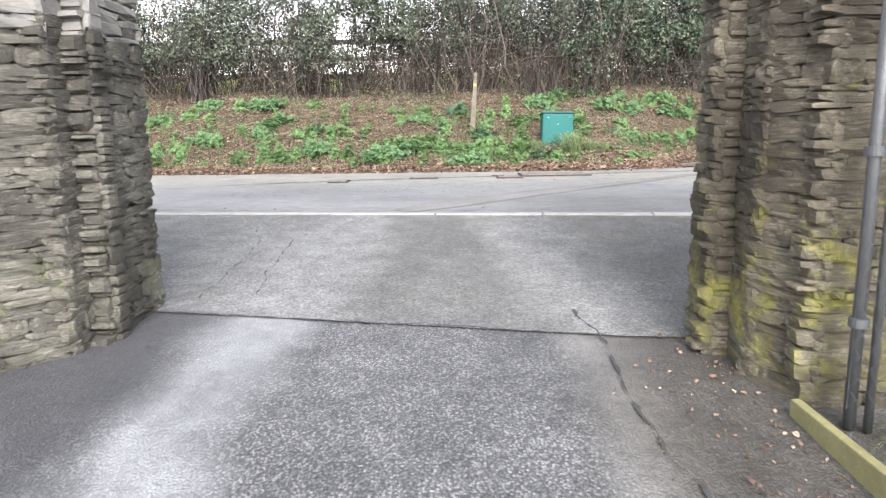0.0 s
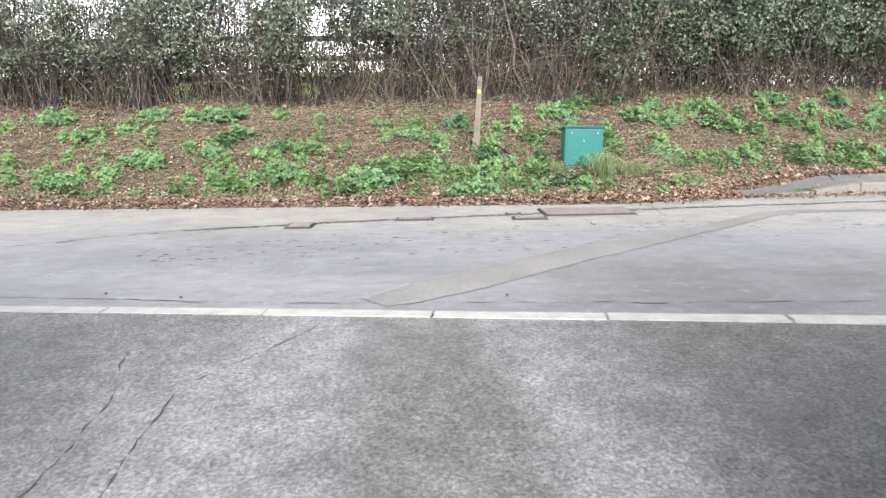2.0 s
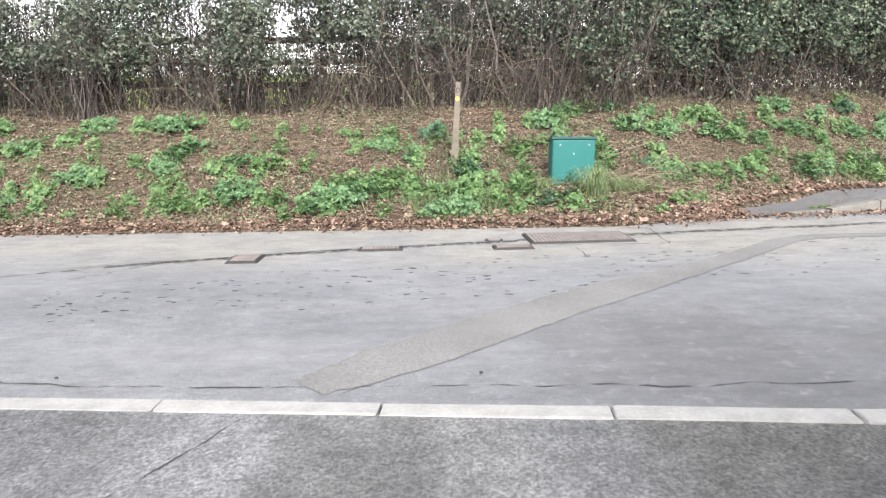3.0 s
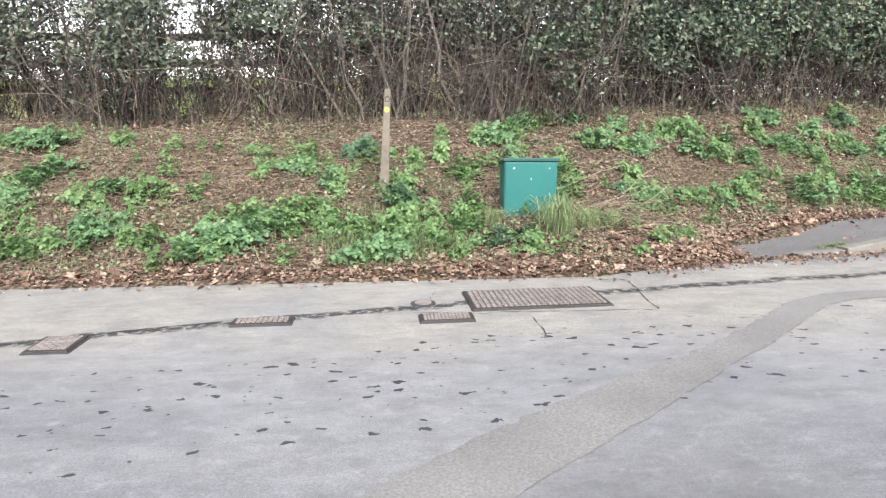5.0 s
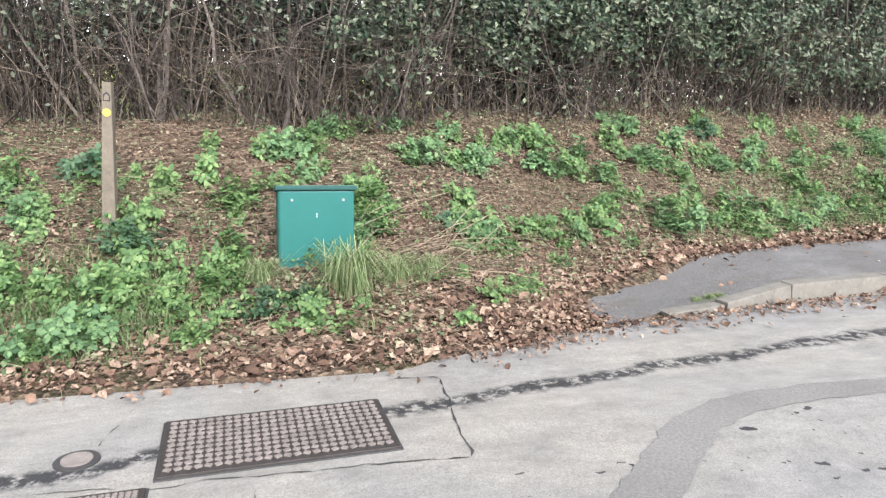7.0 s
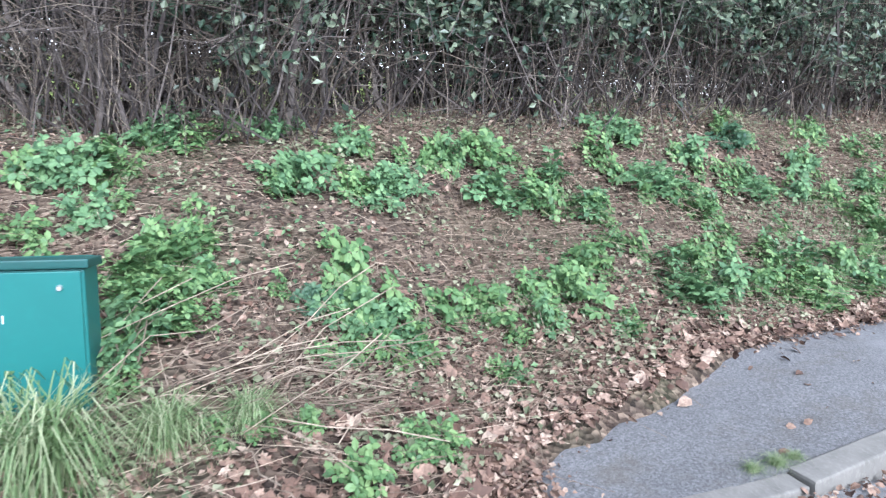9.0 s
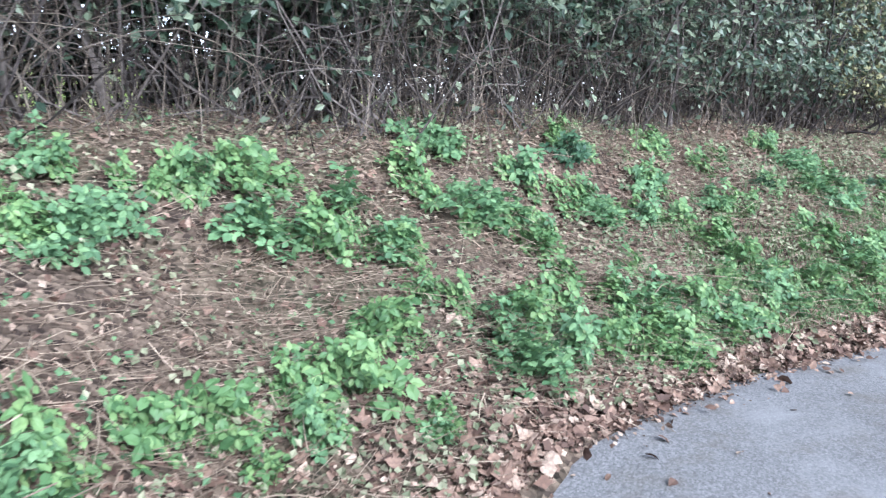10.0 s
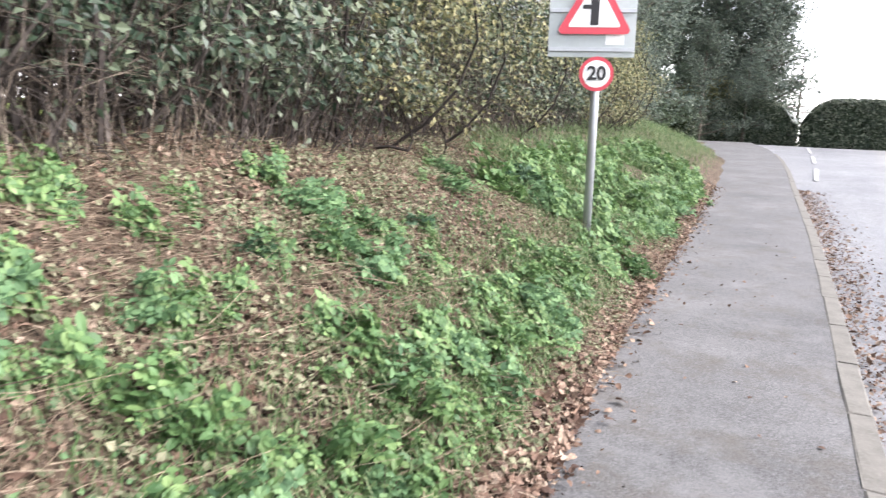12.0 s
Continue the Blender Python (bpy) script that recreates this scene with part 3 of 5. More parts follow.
xs_road = np.concatenate([np.arange(-70, -8, 2.0), np.arange(-8, 16, 0.25), np.arange(16, 160, 2.0)])
strip("road", xs_road, lambda x: flush_line(x) + 0.055, lambda x: kerb_line(x) + 0.05, 30,
      lambda x, y: 0.012 * np.sin((y - 7.2) * 0.7) - 0.012 + rise(x), ROAD, "pale worn grey asphalt road with damp spots", "road")
strip("apron", np.arange(-12, 12.1, 0.3), lambda x: np.interp(x, [-1.6, 1.0], [4.52, 4.1]), lambda x: flush_line(x) - 0.05, 9, lambda x, y: np.minimum(drive_z(y), -0.002), APRON,
      "grey worn asphalt apron between gate and road", "drive")
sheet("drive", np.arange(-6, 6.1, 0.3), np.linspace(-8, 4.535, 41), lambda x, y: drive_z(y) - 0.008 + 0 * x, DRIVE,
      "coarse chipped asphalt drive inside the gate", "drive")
xs_path = np.concatenate([np.arange(3.35, 20, 0.2), np.arange(20, 130, 2.0)])


def path_z(x, y):
    return np.interp(x, [3.3, 3.7, 4.0, 4.4, 4.98, 5.1], [-0.02, 0.002, 0.012, 0.035, 0.108, 0.115]) + 0 * y + rise(x)


strip("pavement", xs_path, lambda x: kerb_line(x) + np.interp(x, [3.85, 3.95], [-0.02, 0.11]), lambda x: np.maximum(front(x), kerb_line(x) + 0.15) + 0.12, 8, path_z, PATHWAY,
      "grey asphalt pavement with fallen leaves along it", "pavement")


# ---- gate walls of rubble stone ----
def stone_meshes(rng, count, mat, name="stone"):
    out = []
    for _ in range(count):
        bm = bmesh.new()
        bmesh.ops.create_cube(bm, size=1)
        along = [e for e in bm.edges if abs(e.verts[0].co.x - e.verts[1].co.x) > 0.5]
        bmesh.ops.subdivide_edges(bm, edges=along, cuts=3)
        bmesh.ops.bevel(bm, geom=[e for e in bm.edges if e.calc_face_angle(0) > 1], offset=0.1, segments=1, affect="EDGES")
        ph = rng.uniform(0, 6.28, 4)
        for v in bm.verts:
            x, z = v.co.x, v.co.z
            v.co.z += 0.08 * math.sin(x * 5 + ph[0]) + 0.04 * math.sin(x * 11 + ph[1]) - z * 0.3 * (2 * abs(x)) ** 4
            v.co.y += 0.045 * math.sin(x * 7 + ph[2] + z * 3) - 0.03 * math.sin(z * 5 + ph[3])
            v.co += Vector(rng.uniform(-0.06, 0.06, 3) * [0.15, 0.7, 1.4])
        me = bpy.data.meshes.new(name)
        bm.to_mesh(me)
        bm.free()
        me.materials.append(mat)
        out.append(me)
    return out


def gate_wall(name, label, outlines, faces, mat, seed, pale_from=9.0):
    """A wall of core prisms with coursed stones set on the faces that are seen. faces: (x0, y0, x1, y1), outside on the right of the way."""
    rng = np.random.default_rng(seed)
    wall = tagged(thing(name, label, "wall"), kind="structure")
    for pts in outlines:
        bm = bmesh.new()
        f = bm.faces.new([bm.verts.new((x, y, -0.6)) for x, y in pts])
        ext = bmesh.ops.extrude_face_region(bm, geom=[f])
        for v in ext["geom"]:
            if isinstance(v, bmesh.types.BMVert):
                v.co.z = 2.25
        bmesh.ops.recalc_face_normals(bm, faces=bm.faces[:])
        part("core", bm, MORTAR, wall)
    kinds, pale = stone_meshes(rng, 14, mat), stone_meshes(rng, 5, RENDER)
    for x0, y0, x1, y1 in faces:
        a, b = Vector((x0, y0, 0)), Vector((x1, y1, 0))
        length, way = (b - a).length, (b - a).normalized()
        out = Vector((way.y, -way.x, 0))
        z = float(drive_z((y0 + y1) / 2)) - 0.06
        while z < 1.42:
            h = rng.choice([0.018, 0.026, 0.036, 0.05, 0.07], p=[0.16, 0.28, 0.28, 0.18, 0.1]) * rng.uniform(0.85, 1.15)
            s = -rng.uniform(0, 0.06)
            while s < length:
                w = min(rng.uniform(0.1, 0.42), length - s + 0.006)
                if w > 0.03:
                    m = Matrix.Translation(a + way * (s + w / 2) + out * rng.uniform(-0.064, -0.056) + Vector((0, 0, z + h / 2)))
                    m = m @ Matrix.Rotation(math.atan2(way.y, way.x) + rng.normal(0, 0.013), 4, "Z") @ Matrix.Rotation(rng.normal(0, 0.025), 4, "Y")
                    m = m @ Matrix.Diagonal((w * 1.02, rng.uniform(0.096, 0.114), h * 1.16, 1))
                    me = (pale if z > pale_from and rng.random() < 0.75 else kinds)
                    put("stone", me[int(rng.integers(len(me)))], wall, m)
                s += w
            z += h
    return wall


gate_wall("wall_left", "dark grey rubble-stone gate wall, mossy at its foot",
          [[(-1.46, 4.115), (-2.6, 4.115), (-2.6, 4.585), (-1.46, 4.585)], [(-1.545, 4.14), (-1.545, 3.965), (-1.805, 3.685), (-9.0, 3.685), (-9.0, 4.55), (-1.56, 4.55)]],
          [(-1.425, 4.08, -1.425, 4.62), (-1.56, 4.08, -1.415, 4.08), (-1.51, 3.92, -1.51, 4.08), (-1.79, 3.65, -1.51, 3.93), (-2.05, 3.65, -1.78, 3.65)], STONE_GREY, 4, 1.2)
gate_wall("wall_right", "brown coursed-stone gate pier with yellow lichen and moss",
          [[(1.24, 3.935), (1.24, 4.195), (2.4, 4.195), (2.4, 3.935)], [(1.305, 3.95), (1.305, 3.69), (1.43, 3.435), (9.0, 3.435), (9.0, 4.17), (1.31, 4.17)]],
          [(1.205, 4.23, 1.205, 3.9), (1.195, 3.9, 1.30, 3.9), (1.27, 3.9, 1.27, 3.66), (1.27, 3.68, 1.40, 3.40), (1.39, 3.40, 1.72, 3.40)], STONE, 9)

# chain-link fence beside the right pier
fence = thing("chain_link_fence", "galvanised chain-link fence on a steel post", "fence", pose(1.455, 3.25, float(drive_z(3.25))))
part("post", rod(0.02, 0, 1.9, seg=18), STEEL, fence, smooth=True)
part("stay", rod(0.014, 0, 1.85, at=(0.045, -0.03), seg=12), STEEL, fence, smooth=True)
for k in range(3):
    part("clamp", rod(0.031, 0.35 + k * 0.55, 0.38 + k * 0.55, seg=18), STEEL, fence)
lines = []
for k in range(-22, 24):
    for sgn in (1, -1):
        p = []
        for j in range(25):
            u, z = k * 0.055 + sgn * (j - 12) * 0.0275 * 2.0, 0.08 + j * 0.073
            p.append((np.clip(u, 0.0, 1.2), 0.006 * ((j + k) % 2), z))
        p = np.array(p)
        if p[:, 0].max() - p[:, 0].min() > 0.05:
            lines.append(p)
v, t = stalks(lines, np.full((len(lines), 25), 0.0011))
put("mesh", np_mesh("mesh", v, t, STEEL), fence, pose(-0.03, -0.03, 0, 0, 0, -50))
board = thing("edging_board", "yellowed mossy timber edging board along the drive", "board", pose(1.325, 3.36, float(drive_z(3.0)) - 0.10, 0, 0, -87.5))
part("plank", box(1.5, 0.035, 0.17, (0.75, 0, 0), 0.006), BOARD, board)

# ---- flush kerb between apron and road ----
flush = thing("flush_kerb", "row of pale concrete kerb stones laid flush with the road", "kerb", kind="structure")
rng = np.random.default_rng(3)
kerb_mesh = []
for k in range(4):
    bm = box(0.908, 0.125, 0.2, (0, 0, -0.2), 0.012)
    for v_ in bm.verts:
        v_.co += Vector(rng.uniform(-0.003, 0.003, 3))
    me = bpy.data.meshes.new("kerb_stone")
    bm.to_mesh(me)
    bm.free()
    me.materials.append(KERB)
    kerb_mesh.append(me)
for k in range(-14, 15):
    put("kerb_stone", kerb_mesh[k % 4], flush, pose(-0.55 + k * 0.915, float(flush_line(-0.55 + k * 0.915)) + rng.uniform(-0.004, 0.004), 0.004 + rng.uniform(-0.003, 0.003), 0, 0, -3.72 + rng.uniform(-0.3, 0.3)))
put("joint_bed", np_mesh("joint_bed", [(x_, float(flush_line(x_)) + d_, -0.014) for x_, d_ in ((-13, -0.075), (13, -0.075), (13, 0.075), (-13, 0.075))], [(0, 1, 2, 3)], TAR), flush)

# raised kerb along the pavement
raised = thing("raised_kerb", "pale concrete kerb stones along the pavement, the first one dropped", "kerb", kind="structure")
old_mesh = []
for me in kerb_mesh:
    me = me.copy()
    me.materials[0] = KERB_OLD
    old_mesh.append(me)
x, k = 3.9, 0
while x < 40:
    step = 0.47 if k == 0 else 0.6 if k == 1 else 0.911
    x1 = x + step
    z0, z1 = (0.012, 0.03) if k == 0 else (0.045, 0.115) if k == 1 else (0.12, 0.12)
    z0, z1 = z0 + float(rise(x)), z1 + float(rise(x1))
    y0, y1 = float(kerb_line(x)), float(kerb_line(x1))
    m = pose((x + x1) / 2, (y0 + y1) / 2 + 0.065, (z0 + z1) / 2, 0, -math.degrees(math.atan2(z1 - z0, step)), math.degrees(math.atan2(y1 - y0, x1 - x)))
    put("kerb_stone", old_mesh[k % 4], raised, m @ Matrix.Diagonal((step / 0.915, 1, 1, 1)))
    x, k = x1 + 0.004, k + 1


# ---- iron covers and concrete surrounds in the road ----
def road_at(x, y):
    return 0.012 * math.sin((y - 7.2) * 0.7) - 0.012


def cover(label, sx, sy, m, studs):
    c = thing("manhole_cover", label, "manhole cover", m, group="covers in the road")
    part("frame", box(sx + 0.018, sy + 0.018, 0.05, (0, 0, -0.046), 0.002), TAR, c)
    part("lid", box(sx, sy, 0.05, (0, 0, -0.037), 0.004), IRON, c)
    nx, ny = studs
    bm = bmesh.new()
    for i in range(nx):
        for j in range(ny):
            px = (i + 0.5) / nx * (sx - 0.04) - (sx - 0.04) / 2
            py = (j + 0.5) / ny * (sy - 0.04) - (sy - 0.04) / 2
            bmesh.ops.create_cube(bm, size=1, matrix=Matrix.Translation((px, py, 0.0145)) @ Matrix.Rotation(0.5 * (1 if (i + j) % 2 else -1), 4, "Z") @ Matrix.Diagonal((sx / nx * 0.66, sy / ny * 0.42, 0.010, 1)))
    part("studs", bm, STUD, c)
    return c


cover("large studded iron manhole cover in worn concrete", 0.93, 0.5, pose(1.37, 10.93, road_at(1.37, 10.93) + 0.004, 0, 0, 3.5), (24, 11))
cover("small studded iron cover beside the large one", 0.33, 0.17, pose(0.74, 10.49, road_at(0.74, 10.49) + 0.004, 0, 0, 3), (13, 7))
cover("small dark iron gully cover by the road edge", 0.36, 0.15, pose(-0.4, 10.5, road_at(-0.4, 10.5) + 0.004, 0, 0, 2), (10, 4))
cover("small square iron cover in the road channel", 0.24, 0.29, pose(-1.47, 10.13, road_at(-1.47, 10.13) + 0.004, 0, 0, 1), (8, 9))
cap = thing("valve_cap", "round iron valve cap set in the road", "cover", pose(0.6, 10.88, road_at(0.6, 10.88) + 0.003))
part("ring", rod(0.085, -0.03, 0.004, seg=28), TAR, cap)
part("lid", rod(0.058, -0.03, 0.010, seg=28), STUD, cap)


def crack(name, pts, width, seed, z=None, mat=TAR, label="dark tarred crack in the asphalt"):
    """A ragged ribbon a few millimetres proud along a line of x, y."""
    rg = np.random.default_rng(seed)
    p = np.array(pts, float)
    d = np.r_[0, np.cumsum(np.linalg.norm(np.diff(p, axis=0), axis=1))]
    s = np.arange(0, d[-1], 0.05)
    px, py = np.interp(s, d, p[:, 0]), np.interp(s, d, p[:, 1])
    wob = np.convolve(rg.normal(0, 0.02, len(s) + 8), np.ones(4) / 4, "same")[: len(s)]
    w = width * np.clip(rg.normal(0.35, 0.4, len(s)), 0.02, 1.0)
    tx, ty = np.gradient(px), np.gradient(py)
    ln = np.hypot(tx, ty)
    nx_, ny_ = -ty / ln, tx / ln
    zz = np.where(py < 7.1, drive_z(py) + 0.003, 0.012 * np.sin((py - 7.2) * 0.7) - 0.012 + 0.003)
    a = np.stack([px + nx_ * (wob + w / 2), py + ny_ * (wob + w / 2), zz], 1)
    b = np.stack([px + nx_ * (wob - w / 2), py + ny_ * (wob - w / 2), zz], 1)
    v = np.concatenate([a, b])
    n = len(s)
    i = np.arange(n - 1)[:, None]
    return tagged(put(name, np_mesh(name, v, np.concatenate([i + np.array([[0, 1, n + 1]]), i + np.array([[0, n + 1, n]])]), mat)), label, "crack", "cracks", "structure")


def trench(pts, width, seed):
    """A strip of old resurfacing laid over a filled trench, with ragged edges."""
    rg = np.random.default_rng(seed)
    p = np.array(pts, float)
    d = np.r_[0, np.cumsum(np.linalg.norm(np.diff(p, axis=0), axis=1))]
    q = np.arange(0, d[-1], 0.06)
    c = np.stack([np.convolve(np.pad(np.interp(q, d, p[:, k]), 6, "edge"), np.ones(13) / 13, "valid") for k in (0, 1)], 1)
    g = unit(np.gradient(c, axis=0))
    nrm = np.stack([-g[:, 1], g[:, 0]], 1)
    w = width * np.interp(q, [0, 0.6, 2.4, 3.4, d[-1]], [0.6, 1, 0.95, 0.6, 0.3])
    a, b = (c + nrm * (sg * w / 2 + rg.normal(0, 0.008, len(q)))[:, None] for sg in (1, -1))
    v = np.concatenate([a, b])
    v = np.column_stack([v, 0.012 * np.sin((v[:, 1] - 7.2) * 0.7) - 0.012 + 0.004])
    n = len(q)
    i = np.arange(n - 1)[:, None]
    tagged(put("road_patch", np_mesh("road_patch", v, i + np.array([[0, n, n + 1, 1]]), PATCH)), "strip of darker coarse resurfacing across the road", "road patch", kind="structure")


trench([(-0.5, 7.3), (0.25, 8.02), (0.9, 8.66), (2.2, 9.75), (2.75, 10.25), (3.2, 10.75), (3.7, 10.88), (4.8, 10.85), (6.5, 10.9)], 0.4, 3)
crack("tar_seam", [(-1.5, 4.51), (-0.72, 4.38), (0.11, 4.25), (0.85, 4.13)], 0.016, 1)
crack("tar_seam", [(0.72, 4.49), (0.8, 4.0), (0.78, 3.42), (0.85, 2.9), (0.9, 2.2)], 0.022, 2)
crack("tar_crack", [(-0.98, 4.76), (-1.05, 5.26), (-1.09, 6.2), (-0.6, 7.05)], 0.013, 3)
crack("tar_crack", [(-1.28, 4.7), (-1.29, 5.48), (-1.33, 6.03), (-1.5, 6.6)], 0.012, 4)
crack("tar_crack", [(-0.3, 7.28), (0.3, 7.88), (0.7, 8.28), (1.05, 8.62)], 0.014, 5)
crack("tar_crack", [(-4.2, 7.62), (-2.25, 7.51), (-1.13, 7.39), (-0.5, 7.38), (0.6, 7.36), (2.4, 7.34)], 0.014, 6)
crack("tar_crack", [(-4.6, 8.8), (-3.42, 9.36), (-3.13, 9.63), (-2.11, 10.04), (-1.43, 10.31), (-0.43, 10.62), (0.5, 10.8)], 0.035, 7)
crack("tar_crack", [(-2.6, 9.5), (-2.3, 9.8), (-2.1, 10.05)], 0.02, 8)
crack("slab_joint", [(0.45, 10.66), (0.95, 10.6), (2.11, 10.6), (2.17, 11.46), (1.85, 11.48)], 0.014, 9)
crack("slab_joint", [(1.3, 10.58), (1.28, 10.3), (1.3, 10.0)], 0.014, 10)
crack("slab_joint", [(0.66, 11.0), (0.72, 11.35), (0.75, 11.5)], 0.014, 11)

# painted centre line far along the road
dash = thing("centre_line", "worn white painted centre line on the road", "road marking", kind="structure")
for x, y, x1, y1 in ((27.5, 13.9, 33.0, 14.2), (36.5, 14.45, 43.0, 14.9), (46.0, 15.15, 54.0, 15.8)):
    za, zb = float(rise(x)) + 0.006, float(rise(x1)) + 0.006
    put("dash", np_mesh("dash", [(x, y, za), (x1, y1, zb), (x1, y1 + 0.14, zb), (x, y + 0.12, za)], [(0, 1, 2, 3)], WORN_WHITE), dash)

# ---- green roadside cabinet ----
cab = thing("roadside_cabinet", "green painted steel utility cabinet in the verge", "utility cabinet", pose(1.625, 12.98, 0.055, 0, 1.2, 3.0))
cab.scale = (1.05, 1.0, 1.0)
part("body", box(0.475, 0.24, 0.74, (0, -0.06, 0.02), 0.012), GREEN, cab)
bm = box(0.505, 0.27, 0.032, (0, -0.065, 0.765), 0.006)
for v_ in bm.verts:
    v_.co.z -= 0.16 * (v_.co.y + 0.2)
part("lid", bm, GREEN_DARK, cab, "dark green sloping lid")
door = part("door", box(0.455, 0.014, 0.60, (0, -0.187, 0.155), 0.004), GREEN, cab)
for sx in (-0.155, 0.165):
    bm = bmesh.new()
    bmesh.ops.create_cone(bm, cap_ends=True, segments=18, radius1=0.0105, radius2=0.008, depth=0.014, matrix=Matrix.Translation((sx, -0.199, 0.70)) @ Matrix.Rotation(math.pi / 2, 4, "X"))
    part("lock", bm, CHROME, door, "round zinc lock")
part("seam", box(0.45, 0.006, 0.006, (0, -0.190, 0.148)), GREEN_DARK, cab)
part("scratch", box(0.004, 0.003, 0.028, (0.0, -0.196, 0.585)), WHITE, door, "small white scratch")
part("plinth", box(0.44, 0.2, 0.2, (0, -0.06, -0.16)), GREEN_DARK, cab)

# ---- waymark post ----
way = thing("waymark_post", "weathered leaning wooden waymark post with a yellow arrow", "post", pose(0.26, 13.33, 0.45, 0, 3.6, 0))
bm = box(0.095, 0.095, 1.06, (0, 0, -0.02), 0.006)
for v_ in bm.verts:
    if v_.co.z > 1.02:
        v_.co.x *= 0.6
        v_.co.z += 0.02
part("shaft", bm, WOOD, way)
part("arrow_disc", plate([(0.028 * math.cos(a * math.pi / 9), 0.028 * math.sin(a * math.pi / 9)) for a in range(18)], 0.006), YELLOW, way, "yellow arrow disc", pose(0, -0.052, 0.86))
part("number_plate", plate([(-0.022, 0), (0.022, 0), (0.022, 0.04), (0, 0.062), (-0.022, 0.04)], 0.004), BLACK, way, "small dark plate", pose(0, -0.052, 0.935))
part("number_plate_face", plate([(-0.015, 0.006), (0.015, 0.006), (0.015, 0.034), (0, 0.05), (-0.015, 0.034)], 0.004), WOOD, way, "", pose(0, -0.054, 0.935))

# ---- traffic sign ----
SIGN = Vector((11.83, 15.07, 0.25))
sign = thing("traffic_sign", "grey steel pole with side-road warning triangle and 20 limit sign", "traffic sign", pose(*SIGN, 0, -1.0, -68))
part("pole", rod(0.038, -0.2, 3.1, seg=24), GALV, sign, smooth=True)
bp = part("backing_board", box(0.75, 0.006, 0.85, (-0.06, -0.05, 1.885), 0.002), ALU, sign, "grey aluminium backing board")
for z in (1.93, 2.26, 2.6):
    part("rail", box(0.74, 0.02, 0.035, (-0.06, -0.066, z), 0.004), GALV, bp)
part("sticker", box(0.16, 0.003, 0.09, (0.14, -0.0575, 1.99)), WHITE, bp, "small white label")


def tri(s, r, n=5):
    """A triangle's outline with rounded corners, its base on z = 0."""
    c = [(-s / 2, 0), (s / 2, 0), (0, s * 0.866)]
    out = []
    for i, (px, pz_) in enumerate(c):
        mx, mz = 0 - px, s * 0.2887 - pz_
        ln = math.hypot(mx, mz)
        cx, cz = px + mx / ln * 2 * r, pz_ + mz / ln * 2 * r
        a0 = math.atan2(pz_ - cz, px - cx)
        out += [(cx + r * math.cos(a0 + (j / n - 0.5) * 2.094), cz + r * math.sin(a0 + (j / n - 0.5) * 2.094)) for j in range(n + 1)]
    return out


warn = part("warning_triangle", plate(tri(0.66, 0.035), 0.005), RED, sign, "red-bordered warning triangle", pose(-0.045, -0.095, 2.075))
part("face", plate(tri(0.46, 0.015), 0.004), WHITE, warn, "white triangle face", pose(0, -0.0045, 0.058))
part("main_road_bar", plate([(-0.035, 0.045), (0.035, 0.045), (0.035, 0.34), (-0.035, 0.34)], 0.004), BLACK, warn, "", pose(0, -0.009, 0.03))
part("side_road_bar", plate([(-0.105, 0), (-0.035, 0), (-0.035, 0.035), (-0.105, 0.035)], 0.004), BLACK, warn, "", pose(0, -0.009, 0.21))
disc = [(math.cos(a * math.pi / 20), math.sin(a * math.pi / 20)) for a in range(40)]
limit = part("limit_disc", plate([(0.15 * a, 0.15 * b) for a, b in disc], 0.005), RED, sign, "red-ringed round limit sign", pose(0, -0.06, 1.74))
part("face", plate([(0.118 * a, 0.118 * b) for a, b in disc], 0.004), WHITE, limit, "white face", pose(0, -0.0045, 0))
txt = bpy.data.curves.new("digits", "FONT")
txt.body, txt.size, txt.align_x, txt.align_y, txt.extrude, txt.offset = "20", 0.165, "CENTER", "CENTER", 0.002, 0.004
txt.materials.append(BLACK)
digits = put("digits", txt, limit, pose(0, -0.011, 0, 90, 0, 0), "black number 20")
for z in (1.72, 2.2, 2.45):
    part("clip", box(0.11, 0.1, 0.03, (0, -0.01, z), 0.004), GALV, sign)


